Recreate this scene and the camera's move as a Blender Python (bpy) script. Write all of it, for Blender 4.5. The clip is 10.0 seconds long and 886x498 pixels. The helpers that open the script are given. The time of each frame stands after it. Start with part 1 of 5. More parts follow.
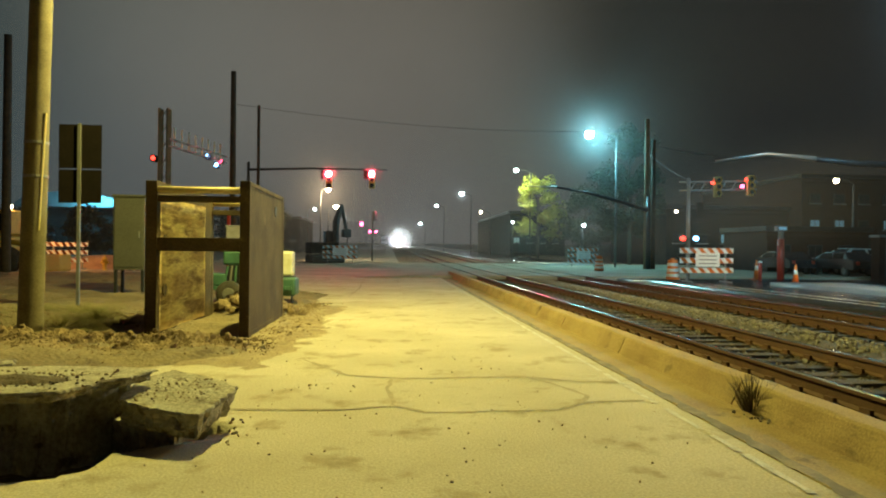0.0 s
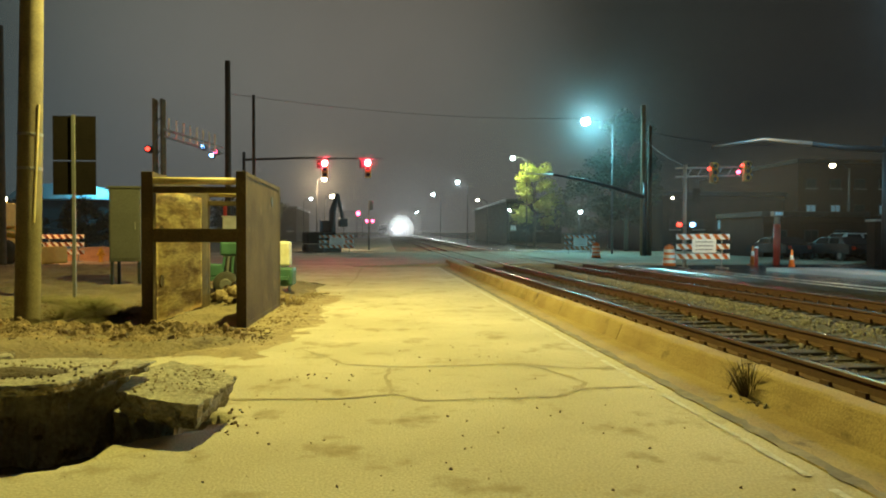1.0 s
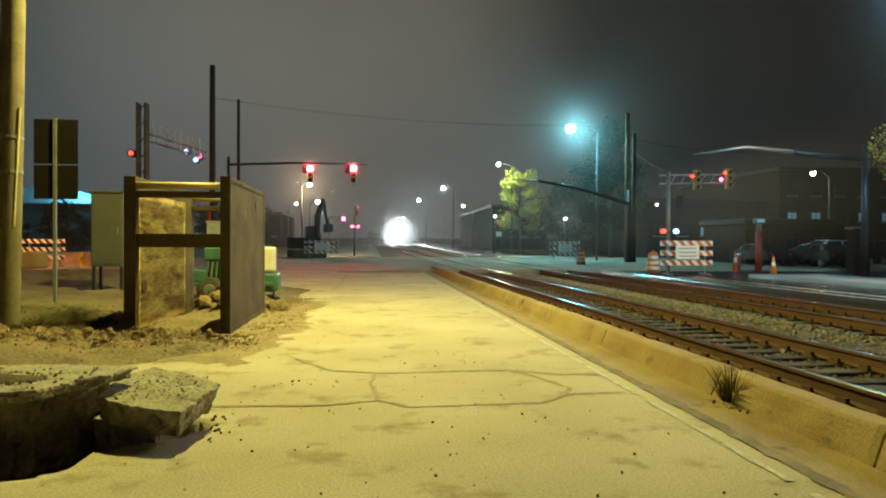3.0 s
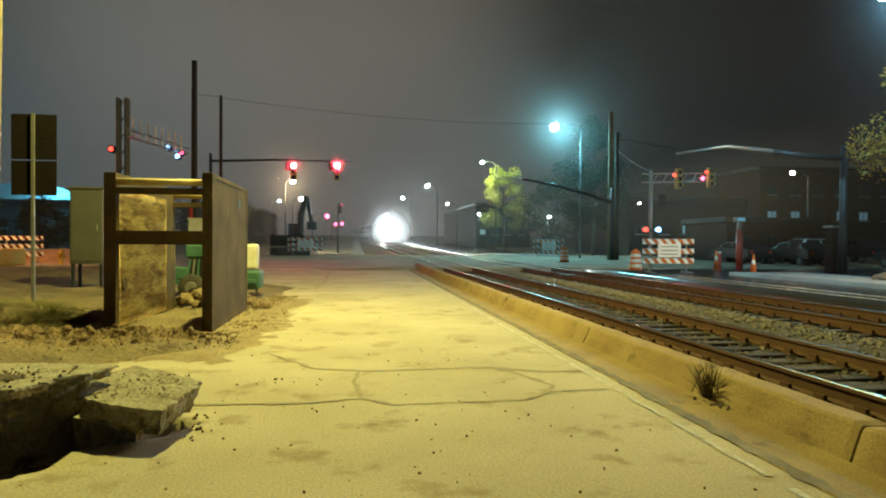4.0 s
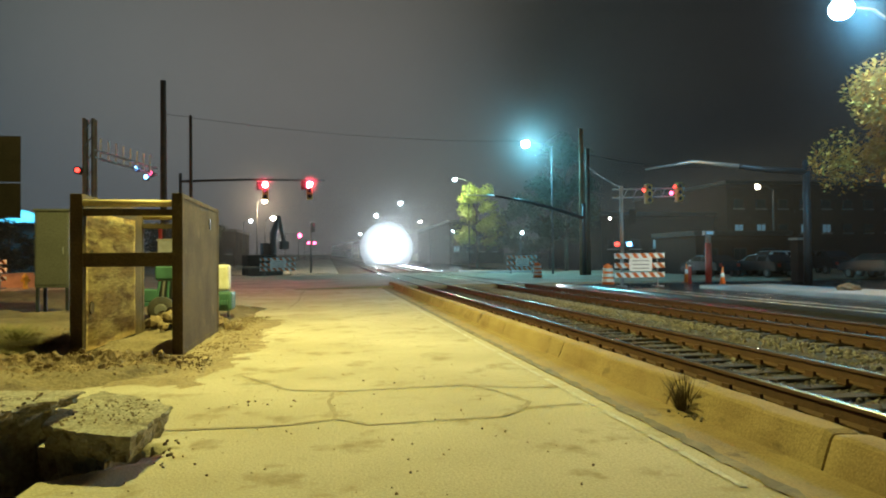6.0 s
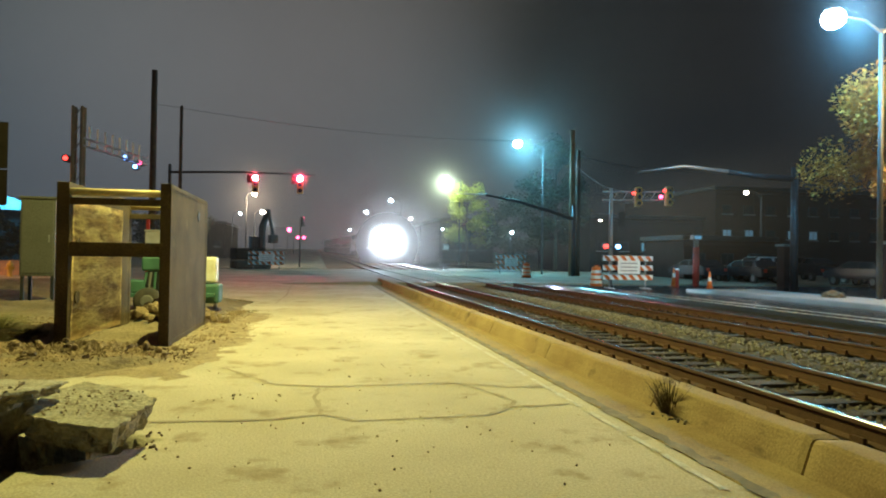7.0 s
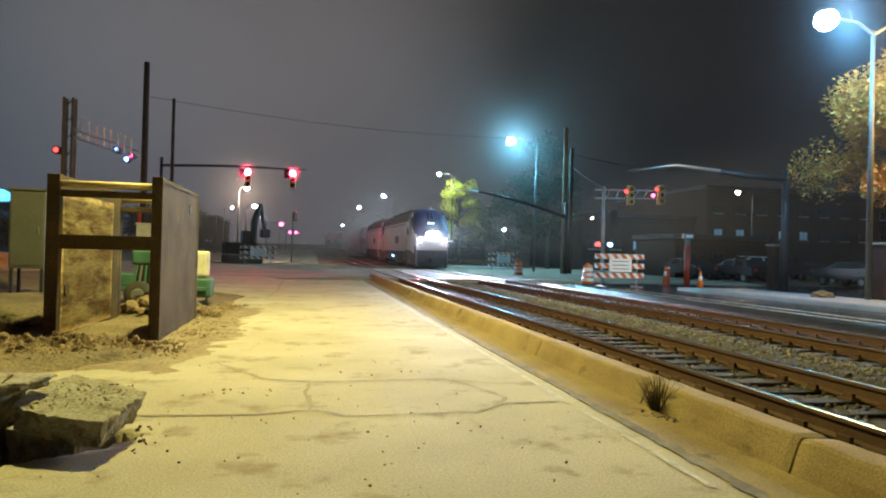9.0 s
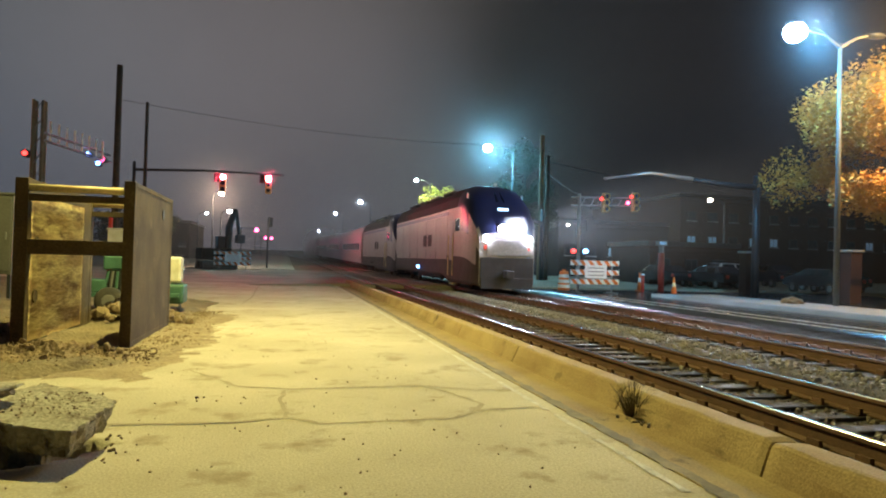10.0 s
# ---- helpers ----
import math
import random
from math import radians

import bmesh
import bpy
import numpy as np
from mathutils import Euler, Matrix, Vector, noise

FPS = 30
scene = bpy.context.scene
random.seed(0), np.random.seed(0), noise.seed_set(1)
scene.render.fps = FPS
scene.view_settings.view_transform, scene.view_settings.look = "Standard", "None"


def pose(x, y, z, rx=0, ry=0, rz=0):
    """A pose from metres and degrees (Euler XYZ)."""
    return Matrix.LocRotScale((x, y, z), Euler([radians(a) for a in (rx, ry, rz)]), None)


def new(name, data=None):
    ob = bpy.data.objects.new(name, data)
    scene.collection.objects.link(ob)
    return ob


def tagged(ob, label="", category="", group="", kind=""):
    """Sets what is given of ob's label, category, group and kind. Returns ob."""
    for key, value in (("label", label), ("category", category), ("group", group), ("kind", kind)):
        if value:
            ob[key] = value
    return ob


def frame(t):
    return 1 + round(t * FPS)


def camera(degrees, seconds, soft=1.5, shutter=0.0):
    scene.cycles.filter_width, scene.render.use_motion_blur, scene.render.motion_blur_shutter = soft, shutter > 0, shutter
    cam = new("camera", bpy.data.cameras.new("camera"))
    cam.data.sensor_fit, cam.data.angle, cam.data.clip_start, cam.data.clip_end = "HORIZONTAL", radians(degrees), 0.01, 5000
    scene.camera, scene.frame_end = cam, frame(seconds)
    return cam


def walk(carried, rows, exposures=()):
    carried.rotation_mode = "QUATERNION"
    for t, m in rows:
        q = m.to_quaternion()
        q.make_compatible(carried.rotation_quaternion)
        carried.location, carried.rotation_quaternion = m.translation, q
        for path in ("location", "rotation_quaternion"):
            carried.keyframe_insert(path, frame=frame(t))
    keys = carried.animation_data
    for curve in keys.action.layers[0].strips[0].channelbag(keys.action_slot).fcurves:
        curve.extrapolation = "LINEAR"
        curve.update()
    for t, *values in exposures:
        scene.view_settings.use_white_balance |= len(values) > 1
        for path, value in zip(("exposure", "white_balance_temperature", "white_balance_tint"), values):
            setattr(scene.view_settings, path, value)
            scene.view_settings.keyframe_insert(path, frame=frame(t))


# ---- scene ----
# camera: a phone held by somebody who stands still and turns slowly; y runs along the railway
cam = camera(68.1, 10.0, soft=2.0)
PATH = """0.0 -4.74 0.06 -0.58
0.5 -4.34 -0.22 -0.41
1.0 -5.01 -0.94 -0.03
1.5 -4.49 -0.69 0.30
2.0 -5.42 -0.47 0.36
3.5 -6.78 -0.44 -0.43
4.0 -7.67 -0.62 -0.32
4.5 -7.93 0.02 0.21
5.0 -8.05 0.36 0.65
5.5 -8.82 0.47 0.78
6.0 -9.95 0.90 0.57
7.5 -11.04 0.64 -1.16
8.0 -11.16 1.13 -1.04
8.5 -11.34 1.17 -1.41
9.0 -11.56 0.41 -1.42
9.5 -12.19 0.45 -1.41
10.0 -13.59 1.01 -1.54"""
walk(cam, [(r[0], pose(0, 0, 1.45, 90 + r[2], r[3], r[1])) for r in ([float(v) for v in l.split()] for l in PATH.split("\n"))],
     exposures=[(0.0, 0.0, 6500, 10), (3.0, 0.0, 6400, 10), (5.0, 0.0, 6200, 10), (7.3, 0.0, 5650, 17), (10.0, 0.05, 5750, 26)])

# ---------------------------------------------------------------- light
SODIUM, MERCURY, WARM = (1.0, 0.91, 0.23), (0.20, 0.78, 0.90), (1.0, 0.72, 0.38)
scene.view_settings.exposure = 0.0

world = bpy.data.worlds.new("night_sky")
scene.world = world
world.use_nodes = True
wn, wl = world.node_tree.nodes, world.node_tree.links
wn.clear()
wout, wbg, wco = wn.new("ShaderNodeOutputWorld"), wn.new("ShaderNodeBackground"), wn.new("ShaderNodeTexCoord")


def sky_glow(under, towards, colour, start):
    """Paints lamp-lit haze into the sky, brightest towards one direction and fading to nothing round it."""
    dot, fade, add = wn.new("ShaderNodeVectorMath"), wn.new("ShaderNodeMapRange"), wn.new("ShaderNodeMix")
    dot.operation, fade.interpolation_type = "DOT_PRODUCT", "SMOOTHERSTEP"
    dot.inputs[1].default_value = Vector(towards).normalized()
    fade.inputs[1].default_value, fade.inputs[2].default_value = start, 1.0
    add.data_type, add.blend_type = "RGBA", "ADD"
    add.inputs[7].default_value = (*colour, 1)
    wl.new(wco.outputs["Generated"], dot.inputs[0])
    wl.new(dot.outputs["Value"], fade.inputs[0])
    wl.new(fade.outputs[0], add.inputs[0])
    if isinstance(under, tuple):
        add.inputs[6].default_value = (*under, 1)
    else:
        wl.new(under, add.inputs[6])
    return add.outputs[2]


sky = sky_glow((0.0108, 0.0106, 0.0100), (-0.12, 0.86, 0.50), (0.085, 0.075, 0.052), 0.865)
sky = sky_glow(sky, (-0.10, 1.0, 0.06), (0.075, 0.069, 0.067), 0.86)
sky = sky_glow(sky, (-0.75, 0.75, 0.1), (0.020, 0.040, 0.042), 0.66)
wl.new(sky, wbg.inputs[0])
wl.new(wbg.outputs[0], wout.inputs[0])
wbg.inputs[1].default_value = 1.0


def lamp(name, place, colour, watts, radius=0.15, cone=0.0):
    data = bpy.data.lights.new(name, "SPOT" if cone else "POINT")
    data.color, data.energy, data.shadow_soft_size = colour, watts, radius
    if cone:
        data.spot_size, data.spot_blend = radians(cone), 0.5
    ob = new(name, data)
    ob.location = place
    return tagged(ob, kind="structure")


lamp("sodium_light", (-1.2, 12.6, 9.2), SODIUM, 7200, 0.16, 165)
lamp("mercury_light_far", (16.2, 52.2, 10.5), MERCURY, 5200, 0.2)
lamp("mercury_light_near", (17.5, 19.75, 9.45), (0.12, 0.63, 0.98), 2900, 0.2)
lamp("mercury_light_street", (15.6, 79.0, 10.6), (0.85, 1.0, 0.55), 4500, 0.2)
# added out of view to turn the right-hand tree orange
lamp("added_tree_light", (21.6, 16.2, 9.2), (1.0, 0.60, 0.12), 6000, 0.2)
lamp("warm_light_crossing", (-6.42, 69.9, 7.3), (1.0, 0.72, 0.40), 2600, 0.2)

# ---------------------------------------------------------------- materials
def material(name, base, rough=0.8, metal=0.0, second=None, scale=4.0, fine=60.0, bump=0.3, contrast=0.5, depth=0.01, spots=None, spot_scale=2.0, spot_at=0.6, per_object=0.0, stretch=None):
    """A surface in two colours mixed by coarse noise, speckled by fine noise, with relief, and stains of a third colour."""
    m = bpy.data.materials.new(name)
    m.use_nodes = True
    n, l = m.node_tree.nodes, m.node_tree.links
    p = n["Principled BSDF"]
    second = second or tuple(c * 0.7 for c in base)
    co = n.new("ShaderNodeTexCoord")
    place = co.outputs["Object"]
    if stretch:
        sv = n.new("ShaderNodeVectorMath")
        sv.operation = "MULTIPLY"
        sv.inputs[1].default_value = stretch
        l.new(place, sv.inputs[0])
        place = sv.outputs[0]
    big, small = n.new("ShaderNodeTexNoise"), n.new("ShaderNodeTexNoise")
    big.inputs["Scale"].default_value, big.inputs["Detail"].default_value = scale, 5.0
    small.inputs["Scale"].default_value, small.inputs["Detail"].default_value = fine, 3.0
    l.new(place, big.inputs["Vector"])
    l.new(place, small.inputs["Vector"])
    r = n.new("ShaderNodeValToRGB")
    r.color_ramp.elements[0].position, r.color_ramp.elements[1].position = 0.5 - contrast / 2, 0.5 + contrast / 2
    r.color_ramp.elements[0].color, r.color_ramp.elements[1].color = (*second, 1), (*base, 1)
    l.new(big.outputs[0], r.inputs[0])
    mix = n.new("ShaderNodeMix")
    mix.data_type, mix.blend_type = "RGBA", "OVERLAY"
    mix.inputs[0].default_value = 0.55
    l.new(r.outputs[0], mix.inputs[6])
    l.new(small.outputs[0], mix.inputs[7])
    colour = mix.outputs[2]
    if spots:
        st, sr, sm = n.new("ShaderNodeTexNoise"), n.new("ShaderNodeValToRGB"), n.new("ShaderNodeMix")
        st.inputs["Scale"].default_value, st.inputs["Detail"].default_value, st.inputs["Roughness"].default_value = spot_scale, 6.0, 0.65
        l.new(place, st.inputs["Vector"])
        sr.color_ramp.elements[0].position, sr.color_ramp.elements[1].position = spot_at, spot_at + 0.12
        sm.data_type = "RGBA"
        l.new(st.outputs[0], sr.inputs[0])
        l.new(sr.outputs[0], sm.inputs[0])
        l.new(colour, sm.inputs[6])
        sm.inputs[7].default_value = (*spots, 1)
        colour = sm.outputs[2]
    if per_object:
        oi, hv = n.new("ShaderNodeObjectInfo"), n.new("ShaderNodeHueSaturation")
        mr = n.new("ShaderNodeMapRange")
        mr.inputs[3].default_value, mr.inputs[4].default_value = 1 - per_object, 1 + per_object
        l.new(oi.outputs["Random"], mr.inputs[0])
        l.new(mr.outputs[0], hv.inputs["Value"])
        l.new(colour, hv.inputs["Color"])
        colour = hv.outputs[0]
    l.new(colour, p.inputs["Base Color"])
    p.inputs["Roughness"].default_value, p.inputs["Metallic"].default_value = rough, metal
    if bump:
        b = n.new("ShaderNodeBump")
        b.inputs["Strength"].default_value, b.inputs["Distance"].default_value = bump, depth
        l.new(small.outputs[0], b.inputs["Height"])
        l.new(b.outputs[0], p.inputs["Normal"])
    return m


def glow(name, colour, strength):
    m = bpy.data.materials.new(name)
    m.use_nodes = True
    p = m.node_tree.nodes["Principled BSDF"]
    p.inputs["Base Color"].default_value = (*colour, 1)
    p.inputs["Emission Color"].default_value, p.inputs["Emission Strength"].default_value = (*colour, 1), strength
    return m


def glass(name, tint=(0.02, 0.025, 0.03)):
    m = bpy.data.materials.new(name)
    m.use_nodes = True
    p = m.node_tree.nodes["Principled BSDF"]
    p.inputs["Base Color"].default_value, p.inputs["Roughness"].default_value = (*tint, 1), 0.08
    return m


M_DIRT = material("dirt", (0.25, 0.195, 0.11), 0.95, second=(0.12, 0.09, 0.055), scale=0.9, fine=18, bump=0.9, depth=0.04, spots=(0.09, 0.065, 0.04), spot_scale=1.5, spot_at=0.56)
M_CONC = material("dusty_concrete", (0.485, 0.435, 0.315), 0.85, second=(0.385, 0.335, 0.225), scale=0.5, fine=55, bump=0.6, contrast=0.3, depth=0.009, spots=(0.27, 0.215, 0.12), spot_scale=1.5, spot_at=0.55)
M_ASPH = material("wet_asphalt", (0.034, 0.036, 0.039), 0.24, second=(0.022, 0.023, 0.025), scale=0.8, fine=70, bump=0.35, depth=0.006)
M_XING = material("dusty_crossing_asphalt", (0.40, 0.36, 0.26), 0.85, second=(0.20, 0.18, 0.135), scale=0.35, fine=50, bump=0.35, depth=0.006)
M_WALK = material("pale_pavement", (0.27, 0.27, 0.27), 0.5, second=(0.18, 0.18, 0.18), scale=1.0, fine=40, bump=0.3)
M_CURB = material("kerb_concrete", (0.37, 0.28, 0.125), 0.9, second=(0.24, 0.16, 0.07), scale=1.4, fine=60, bump=0.5, depth=0.01, spots=(0.11, 0.075, 0.04), spot_scale=2.2, spot_at=0.60)
M_PAINT = material("worn_white_paint", (0.62, 0.60, 0.52), 0.7, second=(0.36, 0.33, 0.25), scale=7, fine=60, bump=0.2)
M_TAR = material("tar_seam", (0.26, 0.215, 0.13), 0.85, second=(0.36, 0.31, 0.205), scale=5, fine=70, bump=0.3)
M_SEAM = material("dark_gutter_stain", (0.12, 0.10, 0.06), 0.85, second=(0.24, 0.20, 0.125), scale=2.5, fine=40, bump=0.3, contrast=0.3)
M_BALLAST = material("ballast", (0.12, 0.105, 0.085), 0.95, second=(0.06, 0.055, 0.05), scale=9, fine=30, bump=1.0, depth=0.05)
M_STONE = material("ballast_stone", (0.29, 0.265, 0.225), 0.9, second=(0.13, 0.115, 0.095), scale=6, fine=50, bump=0.4)
M_STONE_D = material("oily_ballast_stone", (0.14, 0.11, 0.08), 0.9, second=(0.07, 0.055, 0.045), scale=6, fine=50, bump=0.4)
M_RAIL = material("rusty_rail", (0.12, 0.062, 0.026), 0.75, 0.2, second=(0.07, 0.036, 0.016), scale=3, fine=60, bump=0.3)
M_RAILTOP = material("polished_rail", (0.62, 0.64, 0.66), 0.22, 1.0, second=(0.5, 0.5, 0.5), scale=3, fine=40, bump=0.05)
M_TIE = material("creosoted_tie", (0.055, 0.042, 0.03), 0.9, second=(0.035, 0.028, 0.022), scale=3, fine=40, bump=0.7, depth=0.02, per_object=0.4)
M_WOOD = material("weathered_pole", (0.25, 0.205, 0.12), 0.9, second=(0.15, 0.12, 0.07), scale=3, fine=45, bump=0.6, depth=0.01, spots=(0.11, 0.09, 0.06), spot_scale=3)
M_STEEL = material("rusty_trench_steel", (0.125, 0.088, 0.042), 0.85, 0.1, second=(0.070, 0.048, 0.026), scale=1.3, fine=30, bump=0.6, contrast=0.3, depth=0.015, spots=(0.19, 0.135, 0.065), spot_scale=2.2, spot_at=0.58)
M_PANEL = material("muddy_trench_panel", (0.58, 0.45, 0.19), 0.85, second=(0.36, 0.24, 0.09), scale=3.0, fine=22, bump=0.7, contrast=0.14, depth=0.02, spots=(0.17, 0.10, 0.04), spot_scale=4.0, spot_at=0.53, stretch=(1.0, 0.24, 1.0))
M_PIPE = material("yellow_spreader_paint", (0.74, 0.62, 0.30), 0.6, second=(0.55, 0.43, 0.2), scale=3, fine=40, bump=0.2)
M_SIGN = material("sign_back", (0.016, 0.012, 0.010), 0.9, 0.0, second=(0.011, 0.009, 0.007), scale=2, fine=40, bump=0.1)
M_SIGN.node_tree.nodes["Principled BSDF"].inputs["Specular IOR Level"].default_value = 0.1
M_POST = material("dull_lamp_post", (0.10, 0.11, 0.11), 0.6, 0.3, second=(0.07, 0.075, 0.075), scale=4, fine=60, bump=0.15)
M_GALV = material("galvanised_steel", (0.30, 0.30, 0.29), 0.5, 0.6, second=(0.22, 0.22, 0.21), scale=4, fine=60, bump=0.15)
M_DARK = material("dark_painted_steel", (0.035, 0.038, 0.042), 0.5, 0.3, second=(0.02, 0.022, 0.025), scale=3, fine=50, bump=0.15)
M_CAB = material("grey_green_cabinet", (0.11, 0.108, 0.095), 0.6, 0.2, second=(0.085, 0.084, 0.073), scale=1.5, fine=30, bump=0.1)
M_GREEN = material("green_machine_paint", (0.07, 0.18, 0.135), 0.5, second=(0.04, 0.10, 0.075), scale=3, fine=40, bump=0.15, spots=(0.1, 0.08, 0.05), spot_scale=5, spot_at=0.65)
M_CREAM = material("cream_tank", (0.76, 0.74, 0.66), 0.5, second=(0.58, 0.54, 0.38), scale=4, fine=50, bump=0.1)
M_RUBBER = material("rubber", (0.03, 0.03, 0.03), 0.85, second=(0.07, 0.06, 0.045), scale=5, fine=40, bump=0.3)
M_ORANGE = material("orange_plastic", (0.80, 0.20, 0.03), 0.5, second=(0.62, 0.14, 0.02), scale=5, fine=40, bump=0.1)
M_WHITE = material("reflective_white", (0.80, 0.80, 0.78), 0.4, second=(0.68, 0.68, 0.66), scale=5, fine=40, bump=0.1)
M_BRICK = material("dark_brick", (0.050, 0.025, 0.021), 0.95, second=(0.03, 0.017, 0.014), scale=1.0, fine=30, bump=0.4)
M_RENDER = material("dark_facade", (0.026, 0.021, 0.019), 0.95, second=(0.018, 0.015, 0.014), scale=0.6, fine=20, bump=0.2)
for dull in (M_BRICK, M_RENDER):
    dull.node_tree.nodes["Principled BSDF"].inputs["Specular IOR Level"].default_value = 0.15
M_YELLOW = material("signal_housing_yellow", (0.55, 0.38, 0.04), 0.5, second=(0.42, 0.28, 0.03), scale=5, fine=50, bump=0.1)
# red for vehicle lights; on the tall posts it stands for red light
M_RED = material("red_paint_and_red_light", (0.55, 0.06, 0.03), 0.5, second=(0.4, 0.04, 0.02), scale=4, fine=40, bump=0.1)
M_BARK = material("bark", (0.10, 0.075, 0.05), 0.95, second=(0.05, 0.04, 0.03), scale=5, fine=40, bump=0.9, depth=0.02)
M_LEAF = material("autumn_leaf", (0.58, 0.30, 0.04), 0.6, second=(0.40, 0.20, 0.03), scale=1.2, fine=12, bump=0)
M_LEAF_Y = material("yellow_green_leaf", (0.34, 0.36, 0.06), 0.6, second=(0.20, 0.24, 0.04), scale=1.2, fine=12, bump=0)
M_LEAF_G = material("green_leaf", (0.04, 0.045, 0.015), 0.7, second=(0.025, 0.03, 0.012), scale=1.2, fine=12, bump=0)
M_GRASS = material("dry_grass", (0.10, 0.11, 0.03), 0.8, second=(0.19, 0.15, 0.06), scale=4, fine=20, bump=0)
M_SILVER = material("silver_train_paint", (0.34, 0.32, 0.30), 0.45, 0.25, second=(0.26, 0.24, 0.225), scale=0.7, fine=20, bump=0.05, spots=(0.23, 0.21, 0.195), spot_scale=0.9)
M_BLUE = material("dark_blue_train_paint", (0.022, 0.028, 0.085), 0.35, 0.1, second=(0.016, 0.02, 0.06), scale=1, fine=20, bump=0.05)
M_SKIRT = material("grimy_underframe", (0.055, 0.05, 0.055), 0.7, 0.2, second=(0.03, 0.028, 0.03), scale=2, fine=25, bump=0.3)
M_ROOF = material("dark_train_roof", (0.05, 0.045, 0.05), 0.7, second=(0.03, 0.028, 0.03), scale=1, fine=20, bump=0.2)
M_COACH = material("stainless_coach", (0.42, 0.40, 0.40), 0.36, 0.35, second=(0.4, 0.39, 0.4), scale=1.5, fine=20, bump=0.1)
M_GLASS = glass("dark_glass")
M_CARW = material("white_car_paint", (0.70, 0.69, 0.66), 0.25, second=(0.62, 0.61, 0.58), scale=1, fine=30, bump=0)
M_CARD = material("dark_car_paint", (0.04, 0.04, 0.045), 0.25, second=(0.03, 0.03, 0.035), scale=1, fine=30, bump=0)
G_SODIUM, G_MERC, G_WARM = glow("sodium_glow", SODIUM, 60), glow("mercury_glow", (0.72, 0.96, 1.0), 120), glow("warm_glow", (1.0, 0.80, 0.50), 60)
G_RED, G_BLUE, G_HEAD = glow("red_signal_glow", (1.0, 0.05, 0.08), 2400), glow("blue_lamp_glow", (0.16, 0.42, 1.0), 16), glow("headlight_glow", (0.88, 1.0, 1.0), 85000)
G_LAMP, G_STRIP = glow("red_lamp_glow", (1.0, 0.05, 0.03), 5), glow("magenta_lamp_glow", (1.0, 0.10, 0.22), 7)
G_PINK, G_CYAN, G_WIN = glow("magenta_signal_glow", (1.0, 0.05, 0.16), 28), glow("number_board_glow", (0.55, 0.9, 1.0), 3), glow("window_glow", (0.55, 0.82, 0.95), 0.05)
G_COACH_RED = glow("added_red_coach_glow", (1.0, 0.05, 0.10), 9000)


# ---------------------------------------------------------------- mesh helpers
def empty(name, m=None, label="", category="", group="", kind=""):
    ob = new(name)
    ob.empty_display_size = 0.2
    if m is not None:
        ob.matrix_basis = m
    return tagged(ob, label, category, group, kind)


def part(name, bm, mat, parent=None, label="", smooth=False, kind=""):
    me = bpy.data.meshes.new(name)
    bm.normal_update()
    bm.to_mesh(me)
    bm.free()
    me.materials.append(mat)
    if smooth:
        for p in me.polygons:
            p.use_smooth = True
    ob = new(name, me)
    ob.parent = parent
    return tagged(ob, label, kind=kind)


def box(bm, x0, x1, y0, y1, z0, z1, bevel=0.0, m=None):
    g = bmesh.ops.create_cube(bm, size=1)["verts"]
    for v in g:
        v.co = Vector((x0 + (v.co.x + 0.5) * (x1 - x0), y0 + (v.co.y + 0.5) * (y1 - y0), z0 + (v.co.z + 0.5) * (z1 - z0)))
    if bevel:
        es = list({e for v in g for e in v.link_edges})
        out = bmesh.ops.bevel(bm, geom=es, offset=bevel, segments=2, affect="EDGES", profile=0.5)
        g = list({v for f in out["faces"] for v in f.verts} | {v for v in g if v.is_valid})
    if m is not None:
        for v in g:
            v.co = m @ v.co
    return bm


def bx(*a, **k):
    return box(bmesh.new(), *a, **k)


def rod(bm, a, b, r0, r1=None, seg=10, caps=True):
    """A tapered round bar from a to b."""
    a, b = Vector(a), Vector(b)
    r1 = r0 if r1 is None else r1
    turn = (b - a).to_track_quat("Z", "Y").to_matrix()
    rings = []
    for c, r in ((a, r0), (b, r1)):
        rings.append([bm.verts.new(c + turn @ Vector((r * math.cos(i * 2 * math.pi / seg), r * math.sin(i * 2 * math.pi / seg), 0))) for i in range(seg)])
    for i in range(seg):
        bm.faces.new((rings[0][i], rings[0][(i + 1) % seg], rings[1][(i + 1) % seg], rings[1][i]))
    if caps:
        bm.faces.new(rings[0][::-1])
        bm.faces.new(rings[1])
    return bm


def tube(bm, pts, radii, seg=10):
    """A bent, tapered round bar through several points."""
    pts = [Vector(p) for p in pts]
    rings = []
    for i, (p, r) in enumerate(zip(pts, radii)):
        d = (pts[min(i + 1, len(pts) - 1)] - pts[max(i - 1, 0)]).normalized()
        side = d.cross(Vector((0.0, 1.0, 0.0)) if abs(d.y) < 0.9 else Vector((1.0, 0.0, 0.0))).normalized()
        up = side.cross(d)
        rings.append([bm.verts.new(p + (side * math.cos(a) + up * math.sin(a)) * r) for a in (k * 2 * math.pi / seg for k in range(seg))])
    for a, b in zip(rings, rings[1:]):
        for k in range(seg):
            bm.faces.new((a[k], a[(k + 1) % seg], b[(k + 1) % seg], b[k]))
    bm.faces.new(rings[0][::-1])
    bm.faces.new(rings[-1])
    return bm


def ball(bm, c, r, squash=(1, 1, 1), sub=2):
    g = bmesh.ops.create_icosphere(bm, subdivisions=sub, radius=r)["verts"]
    for v in g:
        v.co = Vector(c) + Vector([a * b for a, b in zip(v.co, squash)])
    return bm


